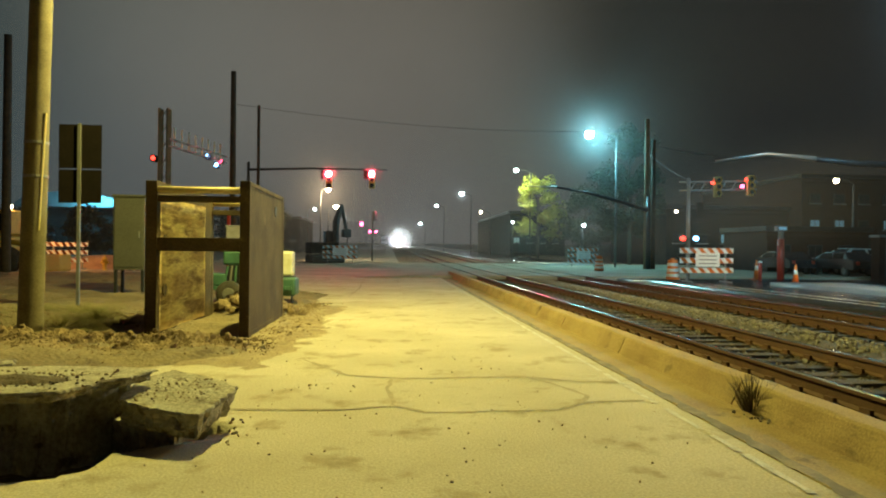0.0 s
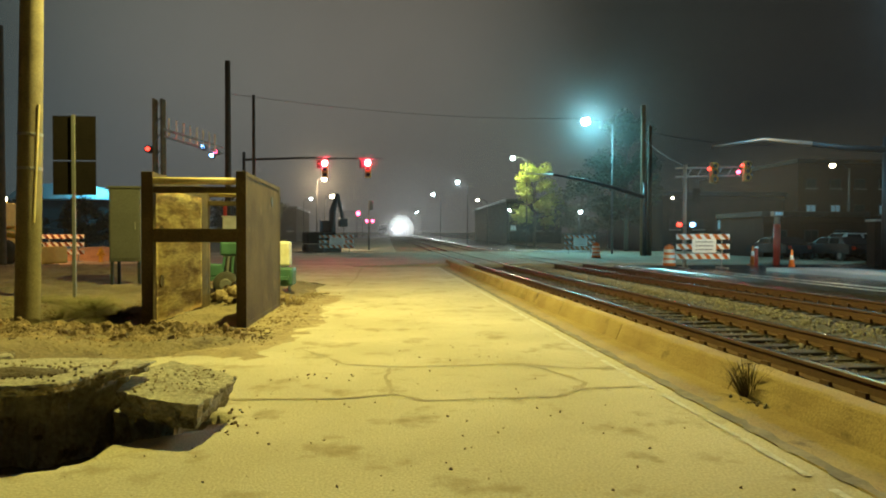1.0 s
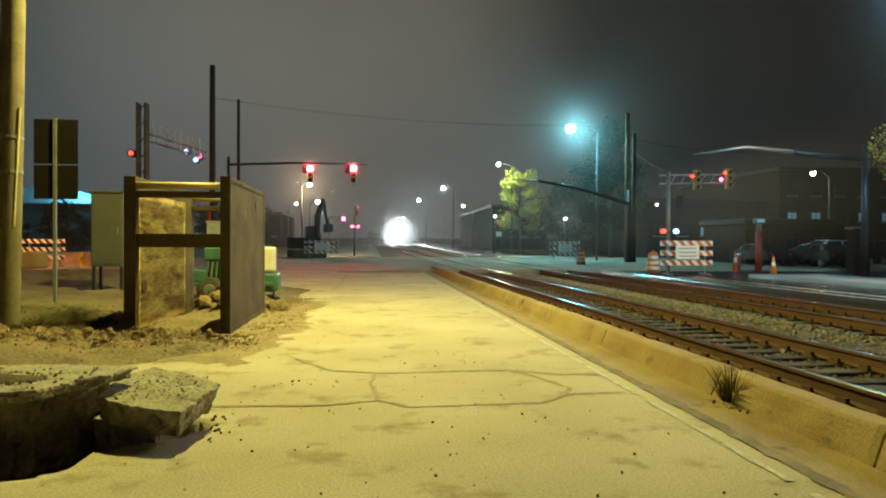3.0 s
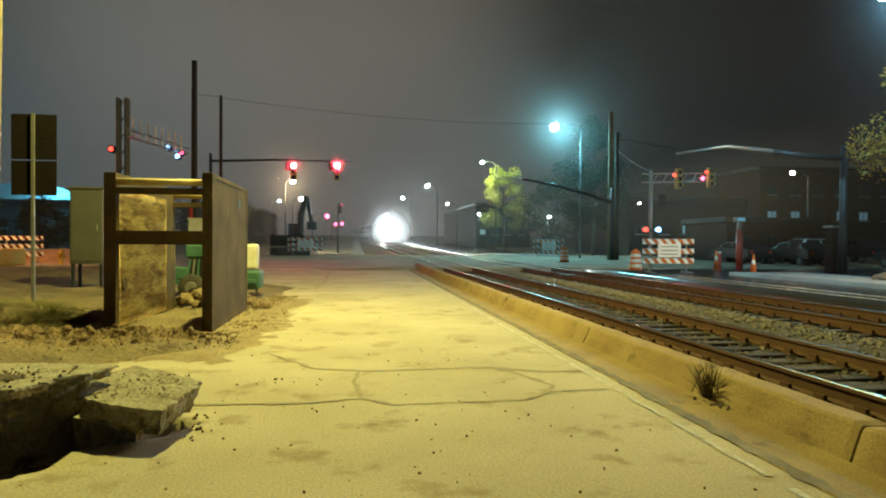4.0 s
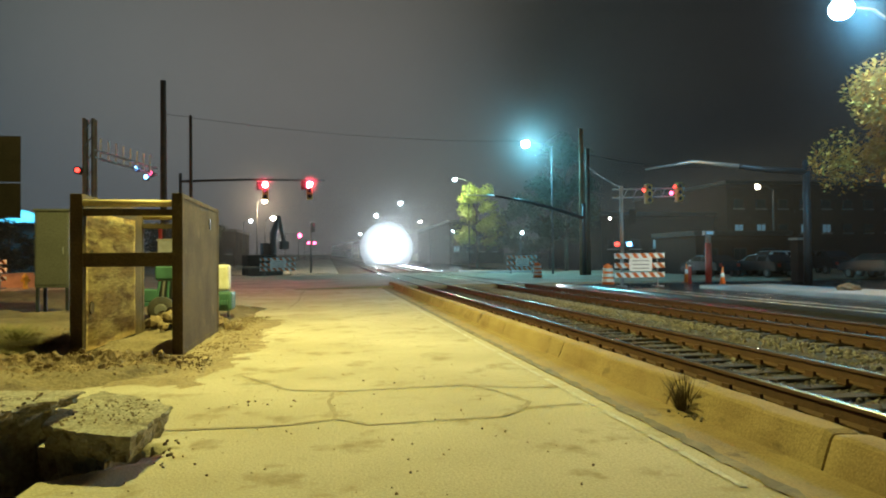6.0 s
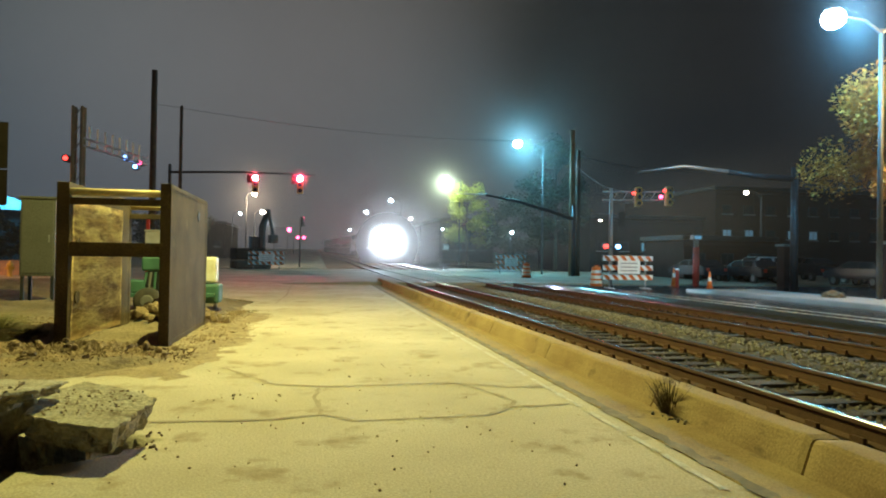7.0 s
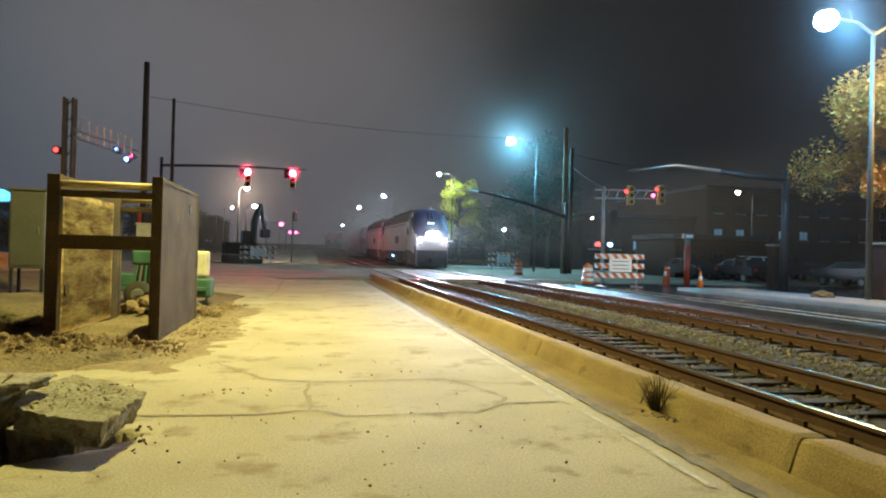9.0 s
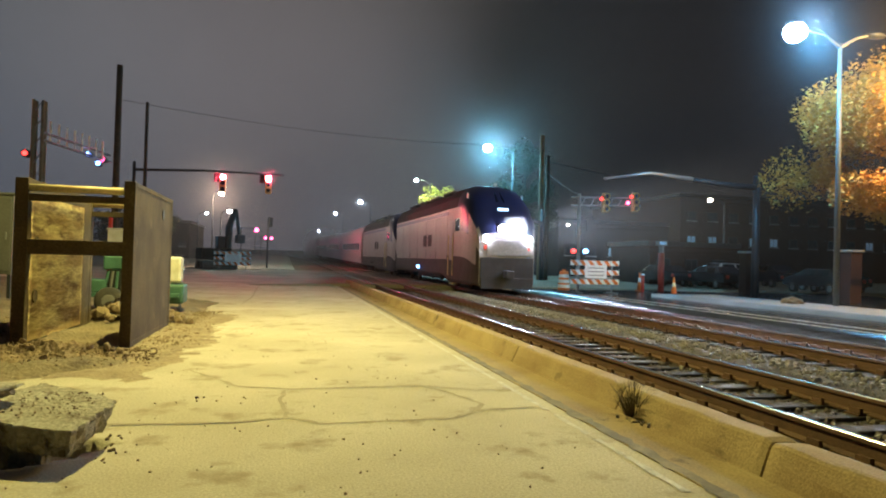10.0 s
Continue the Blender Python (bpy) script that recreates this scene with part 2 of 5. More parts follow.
def turned(bm, profile, seg=20, at=(0, 0, 0), caps=True):
    """A body of revolution about z from (radius, height) pairs."""
    rings = [[bm.verts.new((at[0] + r * math.cos(i * 2 * math.pi / seg), at[1] + r * math.sin(i * 2 * math.pi / seg), at[2] + z)) for i in range(seg)] for r, z in profile]
    for p, q in zip(rings, rings[1:]):
        for i in range(seg):
            bm.faces.new((p[i], p[(i + 1) % seg], q[(i + 1) % seg], q[i]))
    if caps:
        bm.faces.new(rings[0][::-1])
        bm.faces.new(rings[-1])
    return bm


def rock(bm, c, r, rng, flat=0.7, sub=1):
    g = bmesh.ops.create_icosphere(bm, subdivisions=sub, radius=r)["verts"]
    s = Vector((rng.uniform(0.7, 1.3), rng.uniform(0.7, 1.3), flat * rng.uniform(0.7, 1.2)))
    for v in g:
        k = rng.uniform(0.75, 1.15)
        v.co = Vector(c) + Vector((v.co.x * s.x, v.co.y * s.y, v.co.z * s.z)) * k
    return bm


def rise(y):
    """The street climbs gently beyond the crossing."""
    return 0.0125 * 12 * math.log1p(math.exp(min((y - 62) / 12, 50))) if y > 10 else 0.0


def drift(y):
    """The railway bends slightly beyond the crossing."""
    return -0.045 * 10 * math.log1p(math.exp(min((y - 120) / 10, 60))) if y > 40 else 0.0


def smooth(a, b, v):
    v = min(max((v - a) / (b - a), 0), 1)
    return v * v * (3 - 2 * v)

# ---------------------------------------------------------------- ground, road, railway
RAIL_Z = 0.12
TRACKS = (5.34, 9.54)
GAUGE = 0.7525


def sheet(name, xs, ys, height, mat, label, smooth_it=True, thick=0.0):
    bm = bmesh.new()
    vs = [[bm.verts.new((x, y, height(x, y))) for x in xs] for y in ys]
    for a, b in zip(vs, vs[1:]):
        for i in range(len(xs) - 1):
            bm.faces.new((a[i], a[i + 1], b[i + 1], b[i]))
    if thick:
        rim = [vs[0][i] for i in range(len(xs))] + [r[-1] for r in vs[1:]] + vs[-1][-2::-1] + [r[0] for r in vs[-2:0:-1]]
        low = [bm.verts.new(v.co - Vector((0, 0, thick))) for v in rim]
        for i in range(len(rim)):
            j = (i + 1) % len(rim)
            bm.faces.new((rim[j], rim[i], low[i], low[j]))
    ob = part(name, bm, mat, None, label, smooth_it)
    return tagged(ob, kind="structure")


def steps(*spans):
    out = []
    for a, b, n in spans:
        out += [a + (b - a) * i / n for i in range(n)]
    return out + [spans[-1][1]]


def n2(x, y, s, seed=0.0):
    return noise.noise(Vector((x * s, y * s, seed)))


def road_edge(y):
    """The ragged border between the dusty concrete and the dug-up ground."""
    e = -1.55 - 0.35 * smooth(10, 14, y) + 0.22 * n2(0, y, 0.5, 3) + 0.1 * n2(0, y, 2.1, 5)
    return e - 5.5 * (1 - smooth(5.5, 9.4, y)) - 3.2 * smooth(20, 27, y)


PIT = ((-7.0, 4.22), (-2.4, 4.20), (-2.06, 4.26), (-1.98, 4.74), (-1.40, 5.10), (-1.30, 5.40), (-1.55, 5.65), (-2.2, 5.75), (-7.0, 5.85))


def pit_depth(x, y):
    """The hole broken into the road under the slabs, cut along their shadow's edge: its depth at a place."""
    inside, near = False, 9.0
    for (a, b), (c, d) in zip(PIT, PIT[1:] + PIT[:1]):
        if (b > y) != (d > y) and x < (c - a) * (y - b) / (d - b) + a:
            inside = not inside
        k = min(max(((x - a) * (c - a) + (y - b) * (d - b)) / ((c - a) ** 2 + (d - b) ** 2), 0), 1)
        near = min(near, math.hypot(x - a - k * (c - a), y - b - k * (d - b)))
    return 0.55 * smooth(0.0, 0.10, near) if inside else 0.0


def ground_z(x, y):
    z = -0.05 + rise(y)
    # dug-up soil beside the road
    d = road_edge(y) - x
    if d > 0 and y < 40:
        k = smooth(0, 0.8, d) * (1 - smooth(28, 40, y)) * (1 - smooth(25, 40, -x))
        z += k * (0.10 + 0.12 * n2(x, y, 0.7) + 0.06 * n2(x, y, 2.3, 2) + 0.03 * n2(x, y, 6, 4))
        z += k * 0.18 * math.exp(-((x + 6.2) ** 2 / 2.5 + (y - 12.4) ** 2 / 0.8))
        z += k * 0.25 * math.exp(-((y - 30) ** 2 / 30))
    # holes: under the broken slabs, and along the trench shield
    if -7 < x < -1.2 and 4 < y < 6:
        z -= pit_depth(x, y)
    z -= 0.4 * smooth(-2.35, -2.15, x) * (1 - smooth(-1.95, -1.7, x)) * smooth(10.7, 11.3, y) * (1 - smooth(15.0, 16.5, y))
    # the bed of the tracks lies lower than the road
    if y < 33.4:
        z -= 0.22 * smooth(3.5, 3.75, x) * (1 - smooth(11.6, 12.6, x))
    return z


gx = steps((-900, -60, 10), (-60, -14, 24), (-14, 3.4, 110), (3.4, 3.9, 3), (3.9, 11.5, 6), (11.5, 13, 4), (13, 60, 12), (60, 900, 10))
gy = steps((-60, -2, 8), (-2, 20, 130), (20, 33.3, 40), (33.3, 33.5, 1), (33.5, 130, 40), (130, 300, 12), (300, 1500, 12))
ground = sheet("ground", gx, gy, ground_z, M_DIRT, "rough dug-up brown soil beside the railway")

bm = bmesh.new()
ys = steps((-8, 4.0, 24), (4.0, 6.0, 60), (6.0, 39.0, 110))
rows_ = []
for y in ys:
    e = road_edge(y)
    xs = steps((e, min(e, -2.6) - 0.01, 8), (min(e, -2.6), -1.1, 44), (-1.1, 2.72, 16))
    rows_.append([bm.verts.new((max(x, e), y, 0.004 * n2(x, y, 0.8) - (pit_depth(x, y) if 4 < y < 6 else 0) - (0.03 if i == 0 else 0))) for i, x in enumerate(xs)])
for a, b in zip(rows_, rows_[1:]):
    for i in range(len(a) - 1):
        bm.faces.new((a[i], a[i + 1], b[i + 1], b[i]))
lot = tagged(part("road", bm, M_CONC, None, "dusty pale concrete road with tar seams and scattered grit", True), kind="structure")
gutter = tagged(part("gutter", bx(2.726, 3.262, -8, 38.6, -0.3, 0.006, 0.004), M_CURB, None, "stained concrete gutter along the kerb"), kind="structure")


def strip(name, pts, width, mat, parent, z=0.007, ragged=1.0):
    """A thin raised line laid along points on the road."""
    bm = bmesh.new()
    rng = random.Random(len(pts) * 7 + int(pts[0][0] * 100))
    fine = []
    for a, b in zip(pts, pts[1:]):
        n = max(2, int(math.hypot(b[0] - a[0], b[1] - a[1]) / 0.12))
        fine += [(a[0] + (b[0] - a[0]) * i / n, a[1] + (b[1] - a[1]) * i / n) for i in range(n)]
    fine.append(pts[-1])
    prev = None
    for i, (x, y) in enumerate(fine):
        q = fine[min(i + 1, len(fine) - 1)] if i < len(fine) - 1 else fine[i]
        p = fine[max(i - 1, 0)]
        d = Vector((q[0] - p[0], q[1] - p[1], 0)).normalized()
        n = Vector((-d.y, d.x, 0)) * width * (0.5 + ragged * rng.uniform(-0.2, 0.15))
        c = Vector((x + ragged * rng.uniform(-0.012, 0.012), y, z))
        row = [bm.verts.new(c - n), bm.verts.new(c + n)]
        if prev:
            bm.faces.new((prev[1], prev[0], row[0], row[1]))
        prev = row
    return part(name, bm, mat, parent)


SEAMS = (
    [(-1.15, 8.75), (-0.45, 7.55), (0.15, 7.35), (1.55, 7.42), (1.8, 7.0), (2.0, 6.4), (1.84, 6.12), (1.55, 5.85), (0.35, 5.8), (0.06, 6.1), (0.0, 6.75), (0.05, 7.3)],
    [(-1.4, 6.0), (-0.4, 5.95), (0.06, 6.08)],
    [(1.84, 6.14), (2.5, 6.2)],
    [(1.55, 7.42), (2.1, 7.1), (2.6, 7.1)],
    [(-1.2, 20), (-1.05, 24), (-1.15, 30), (-1.1, 36)],
    [(-4.4, 23.5), (-1.1, 23.2), (0.9, 23.4)],
    [(-3.8, 32), (-1.1, 31.6), (1.5, 31.8)],
)
for s in SEAMS:
    strip("tar_seam", s, 0.048, M_TAR, lot, 0.0055, 1.6)
strip("gutter_seam", [(2.78, -6), (2.77, 10), (2.75, 38)], 0.11, M_SEAM, lot, 0.0095, 1.2)
y = -2.0
rngl = random.Random(4)
while y < 37:
    n = rngl.uniform(0.2, 0.9)
    strip("painted_line", [(2.56, y), (2.56, y + n)], 0.06, M_PAINT, lot, 0.0075, 0.8)
    y += n + rngl.uniform(0.02, 0.25)

# kerb in cast lengths, face sloped and top rounded
kerb = empty("kerb", None, "worn yellow-lit concrete kerb with open joints", kind="structure")
y, rngk = -6.0, random.Random(8)
joints = [-6.0, -3.0, 0.0, 3.95, 6.0, 9.1, 12.2, 15.3, 18.4, 21.5, 24.6, 27.7, 30.8, 33.9, 36.5]
for a, b in zip(joints, joints[1:]):
    bm = bmesh.new()
    prof = [(3.266, -0.3), (3.268, 0.0), (3.31, 0.11), (3.355, 0.225), (3.375, 0.245), (3.40, 0.25), (3.56, 0.25), (3.6, 0.235), (3.62, -0.3)]
    n = 34
    prev = None
    for i in range(n + 1):
        yy = a + 0.012 + (b - a - 0.024) * i / n
        end = 0.02 if i in (0, n) else 0
        ring = [bm.verts.new((px + 0.018 * n2(px * 9, yy, 2.6, 1) + end * 0.3, yy, pz - end * (pz > 0.1) + (0.012 * n2(px * 5, yy, 2.4, 6) if pz > 0.1 else 0))) for px, pz in prof]
        if prev:
            for k in range(len(prof) - 1):
                bm.faces.new((prev[k], prev[k + 1], ring[k + 1], ring[k]))
        else:
            bm.faces.new(ring)
        prev = ring
    bm.faces.new(prev[::-1])
    part("kerb_stone", bm, M_CURB, kerb)

# crossing street and the street beyond the tracks
crossing = sheet("crossing_road", steps((-70, 2.6, 14), (2.6, 12.8, 6), (12.8, 70, 10)), steps((33.5, 62, 24)), lambda x, y: (0.02 if x < 2.6 else 0.095) + rise(y) - 0.06 * (1 - smooth(33.5, 40, y)) * (x < 2), M_XING, "worn dark asphalt of the level crossing, damp and shining", thick=0.2)
street = sheet("road_beyond", steps((11.9, 33, 12)), steps((-30, 33.4, 20)), lambda x, y: 0.05, M_ASPH, "damp dark asphalt street beside the tracks", thick=0.15)
street_far = sheet("road_far", steps((11.5, 20, 5)), steps((62.05, 420, 60)), lambda x, y: 0.05 + rise(y), M_ASPH, "damp asphalt street climbing away beside the tracks", thick=0.15)
street_left = sheet("road_left", steps((-9, 1, 5)), steps((62.05, 420, 60)), lambda x, y: 0.04 + rise(y), M_XING, "dusty asphalt street between the crossing and the far lights", thick=0.15)
walk_r = sheet("pavement", steps((16.4, 19.8, 4)), steps((-10, 27.0, 20)), lambda x, y: 0.19, M_WALK, "pale concrete pavement with a worn kerb", thick=0.3)
walk_f = sheet("pavement_far", steps((13.2, 19.0, 3)), steps((58, 66, 6)), lambda x, y: 0.17 + rise(y), M_WALK, "pale concrete pavement corner past the crossing", thick=0.3)
for x in (13.1, 13.9):
    strip("lane_line", [(x, -5), (x, 27)], 0.12, M_PAINT, street, 0.056)


def rail_mesh(x, side, y0, y1, mat_top=False):
    """One rail, swept along the railway."""
    if mat_top:
        prof = [(-0.033, 0.0), (-0.028, 0.006), (0.028, 0.006), (0.033, 0.0)]
    else:
        prof = [(-0.07, -0.185), (-0.07, -0.172), (-0.012, -0.15), (-0.010, -0.05), (-0.036, -0.035), (-0.036, 0.0), (0.036, 0.0), (0.036, -0.035), (0.010, -0.05), (0.012, -0.15), (0.07, -0.172), (0.07, -0.185)]
    bm, prev = bmesh.new(), None
    for y in steps((y0, 60, 14), (60, y1, 60)):
        ring = [bm.verts.new((x + px + drift(y), y, RAIL_Z - 0.006 + pz + rise(y))) for px, pz in prof]
        if prev:
            for k in range(len(prof) - (1 if mat_top else 0)):
                j = (k + 1) % len(prof)
                bm.faces.new((prev[j], prev[k], ring[k], ring[j]))
        prev = ring
    return bm


tie_mesh = None
rngt = random.Random(11)
for n, xc in enumerate(TRACKS):
    track = empty("railway_track", None, "rusty rails with polished tops on dark wooden ties", kind="structure", group="railway tracks")
    for side in (-1, 1):
        r = part("rail", rail_mesh(xc + side * GAUGE, side, -12, 420), M_RAIL, track, "rusty steel rail")
        part("rail_head", rail_mesh(xc + side * GAUGE, side, -12, 420, True), M_RAILTOP, r, "polished running surface")
    if tie_mesh is None:
        t0 = part("tie", bx(-1.3, 1.3, -0.115, 0.115, -0.17, 0.0, 0.012), M_TIE, track)
        tie_mesh = t0.data
        bpy.data.objects.remove(t0)
    y = -4.0
    plates = bmesh.new()
    while y < 33.2:
        t = new("tie", tie_mesh)
        t.parent = track
        t.location = (xc + rngt.uniform(-0.05, 0.05), y, RAIL_Z - 0.19 + rngt.uniform(-0.012, 0.004))
        t.rotation_euler = (0, 0, rngt.uniform(-0.02, 0.02))
        for side in (-1, 1):
            c = xc + side * GAUGE
            box(plates, c - 0.17, c + 0.17, y - 0.09, y + 0.09, RAIL_Z - 0.192, RAIL_Z - 0.178)
            for dx in (-0.11, 0.11):
                box(plates, c + dx - 0.022, c + dx + 0.022, y - 0.07, y + 0.07, RAIL_Z - 0.178, RAIL_Z - 0.12)
        y += 0.52 + rngt.uniform(-0.02, 0.02)
    part("tie_plates", plates, M_RAIL, track, "rusted plates and clips", kind="stuff")


# ballast: a bed and loose stones
def bed_z(x, y):
    d = min(abs(x - t) for t in TRACKS)
    crown = 0.13 * smooth(1.25, 1.7, d) * smooth(6.6, 7.1, x) * (1 - smooth(7.6, 8.2, x))
    return -0.112 + crown + 0.035 * n2(x, y, 3.0) + 0.02 * n2(x, y, 9.0, 2)


bed = sheet("ballast_bed", steps((3.63, 12.4, 90)), steps((-4, 33.35, 260)), bed_z, M_BALLAST, "grimy crushed stone under the tracks")


def stones(name, mat, count, where, rng, label, zfun=bed_z, size=(0.018, 0.045)):
    unit = bmesh.new()
    bmesh.ops.create_icosphere(unit, subdivisions=1, radius=1)
    uv = [v.co.copy() for v in unit.verts]
    uf = [[v.index for v in f.verts] for f in unit.faces]
    unit.free()
    verts, faces = [], []
    for _ in range(count):
        x, y = where(rng)
        r = rng.uniform(*size)
        m = Euler((rng.uniform(0, 6), rng.uniform(0, 6), rng.uniform(0, 6))).to_matrix()
        s = Vector((rng.uniform(0.7, 1.3), rng.uniform(0.7, 1.3), rng.uniform(0.5, 0.9)))
        c, k = Vector((x, y, zfun(x, y) + r * 0.35)), len(verts)
        verts += [c + m @ Vector((a.x * s.x, a.y * s.y, a.z * s.z)) * r * rng.uniform(0.8, 1.15) for a in uv]
        faces += [[k + i for i in f] for f in uf]
    me = bpy.data.meshes.new(name)
    me.from_pydata(verts, [], faces)
    me.materials.append(mat)
    return tagged(new(name, me), label, "stones", kind="stuff")


rngs = random.Random(21)
stones("ballast_stones", M_STONE, 5200, lambda r: (r.triangular(6.5, 8.3, 7.4), 32.4 - 30 * r.random() ** 1.3), rngs, "pale crushed stone ridge between the tracks")
stones("ballast_stones", M_STONE, 900, lambda r: (r.uniform(4.7, 6.0), 2 + 28 * r.random() ** 1.6), rngs, "pale crushed stone strewn between the ties")
stones("dirty_ballast", M_STONE_D, 5200, lambda r: (r.uniform(3.66, 6.9), 2 + 28 * r.random() ** 1.6), rngs, "oily brown crushed stone between the ties")
stones("dirty_ballast", M_STONE_D, 1800, lambda r: (r.uniform(8.2, 12.2), 4 + 28 * r.random() ** 1.3), rngs, "oily brown crushed stone between the ties")

# ---------------------------------------------------------------- left side: the building site
def utility_pole():
    p = empty("utility_pole", pose(-5.82, 11.22, 0), "tall weathered wooden utility pole with a street lamp arm", "utility pole")
    bm = bmesh.new()
    tube(bm, [(0, 0, -0.4), (0.0, 0, 0.0), (0.07, 0, 3.0), (0.12, 0, 5.4), (0.2, 0, 10.2)], [0.2, 0.19, 0.178, 0.168, 0.14], 18)
    part("shaft", bm, M_WOOD, p, smooth=True)
    part("conduit", rod(bmesh.new(), (0.17, -0.11, 1.7), (0.25, -0.08, 3.6), 0.022), M_PIPE, p, "yellow guard strip")
    for z in (2.55, 3.1):
        part("band", turned(bmesh.new(), [(0.185, 0), (0.188, 0.01), (0.188, 0.04), (0.185, 0.05)], 18, (0.06 + 0.02 * (z - 2.5), 0, z)), M_GALV, p)
    arm = part("lamp_arm", tube(bmesh.new(), [(0.16, 0, 8.6), (1.6, 0.4, 9.2), (3.2, 0.95, 9.45), (4.3, 1.3, 9.45)], [0.04, 0.035, 0.03, 0.03], 8), M_GALV, p, "curved steel lamp arm")
    bm = bmesh.new()
    ball(bm, (4.62, 1.38, 9.5), 0.3, (1.2, 0.6, 0.3))
    part("lamp_head", bm, M_GALV, p, "street lamp housing", True)
    return p


utility_pole()


def back_pole(x, y, r, h, mat=None):
    p = empty("utility_pole", pose(x, y, rise(y)), "dark wooden utility pole against the night sky", "utility pole", "distant poles")
    part("shaft", rod(bmesh.new(), (0, 0, -0.5), (0, 0, h), r, r * 0.75, 12), mat or M_BARK, p, smooth=True)
    return p


back_pole(-16.6, 30, 0.2, 10.6)
back_pole(-8.85, 38, 0.2, 11.4)
back_pole(-8.6, 44, 0.13, 10.8)
back_pole(19.35, 48, 0.22, 11.4, mat=M_WOOD)
back_pole(19.98, 48.3, 0.19, 9.9)


def road_sign():
    s = empty("road_sign", pose(-7.24, 16.0, 0), "back of two dark stacked road signs on a steel post", "road sign")
    part("post", bx(-0.035, 0.035, -0.03, 0.03, -0.1, 4.32, 0.004), M_GALV, s, "galvanised steel post")
    for z0, z1 in ((3.27, 4.30), (2.46, 3.24)):
        pan = part("sign_panel", bx(-0.48, 0.49, 0.035, 0.041, z0, z1, 0.002), M_SIGN, s, "dull grey-brown sign back")
        part("stiffener", bx(-0.47, 0.48, 0.031, 0.0345, (z0 + z1) / 2 - 0.03, (z0 + z1) / 2 + 0.03), M_SIGN, pan)
    return s


road_sign()


def cabinet():
    c = empty("signal_cabinet", pose(-7.5, 20.0, 0.05, 0, 0, 3), "tall grey-green metal railway signal cabinet on a stand", "equipment cabinet")
    part("body", bx(-0.44, 0.42, -0.35, 0.35, 0.72, 2.83, 0.012), M_CAB, c)
    part("roof_cap", bx(-0.48, 0.46, -0.39, 0.39, 2.832, 2.9, 0.015), M_CAB, c)
    d = part("door", bx(-0.40, 0.38, -0.372, -0.353, 0.80, 2.76, 0.006), M_CAB, c)
    part("handle", bx(0.26, 0.29, -0.40, -0.374, 1.65, 1.85, 0.004), M_GALV, d, "steel door handle")
    for x in (-0.38, 0.36):
        for y in (-0.29, 0.29):
            part("leg", bx(x - 0.04, x + 0.04, y - 0.04, y + 0.04, -0.25, 0.718), M_DARK, c)
    return c


cabinet()


def trench_box():
    """A steel trench shield: two side panels held apart by spreaders."""
    t = empty("trench_shield", pose(0, 0, 0), "open steel trench shield with muddy inner panels standing in soil", "trench shield")
    Y0, Y1 = 10.7, 14.1
    for name, x0, x1, zt in (("side_panel", -3.83, -3.66, 2.50), ("side_panel", -2.37, -2.22, 2.52)):
        inner = -1 if x0 < -3 else 1
        bm = bmesh.new()
        box(bm, x0 + 0.006, x1 - 0.006, Y0 + 0.12, Y1 - 0.1, 0.05, zt - 0.07)
        pan = part(name, bm, M_STEEL, t, "rust-brown steel side wall")
        for y in (Y0, Y1 - 0.12):
            part("end_post", bx(x0 - 0.004, x1 + 0.004, y, y + 0.125, -0.1, zt, 0.008), M_STEEL, pan)
        part("top_rail", bx(x0 - 0.002, x1 + 0.002, Y0 + 0.127, Y1 - 0.122, zt - 0.075, zt - 0.005, 0.008), M_STEEL, pan)
        part("bottom_rail", bx(x0 - 0.002, x1 + 0.002, Y0 + 0.127, Y1 - 0.122, -0.05, 0.09, 0.008), M_STEEL, pan)
        if inner < 0:
            bm = bmesh.new()
            ns, nz = 24, 18
            vs = [[bm.verts.new((x1 + 0.012 + 0.012 * n2(i, k, 0.35, 9), Y0 + 0.13 + (2.6) * i / ns, 0.09 + 2.16 * k / nz)) for k in range(nz + 1)] for i in range(ns + 1)]
            for a, b in zip(vs, vs[1:]):
                for k in range(nz):
                    bm.faces.new((a[k], a[k + 1], b[k + 1], b[k]))
            bmesh.ops.solidify(bm, geom=bm.faces[:], thickness=-0.012)
            part("lining", bm, M_PANEL, pan, "pale board lining caked with brown mud", True)
        for z in (0.75, 1.55):
            part("socket", turned(bmesh.new(), [(0.1, 0), (0.1, 0.03)], 16), M_STEEL, pan).matrix_basis = pose(x1 if inner < 0 else x0 - 0.03, Y0 + 0.35, z, 0, 90, 0)
    for y, zt in ((Y0 + 0.06, 2.36), (Y1 - 0.06, 2.36)):
        part("spreader_pipe", rod(bmesh.new(), (-3.66, y, zt), (-2.37, y, zt), 0.055, seg=16), M_PIPE, t, "pale yellow spreader pipe", True)
    # raised dark disc stands for the shade inside a lifting hole
    part("lifting_eye", rod(bmesh.new(), (-2.222, 13.1, 2.16), (-2.21, 13.1, 2.16), 0.10, 0.10, 16), M_DARK, t, "dark disc in place of a lifting hole")
    part("spreader_beam", bx(-3.655, -2.375, Y0 + 0.02, Y0 + 0.16, 2.17, 2.27, 0.006), M_STEEL, t, "dark cross beam")
    part("spreader_beam", bx(-3.655, -2.375, Y0 + 0.02, Y0 + 0.16, 1.385, 1.60, 0.006), M_STEEL, t, "dark cross beam")
    part("spreader_beam", bx(-3.655, -2.375, Y1 - 0.16, Y1 - 0.03, 2.12, 2.22, 0.006), M_STEEL, t, "dark cross beam")
    return t


trench_box()


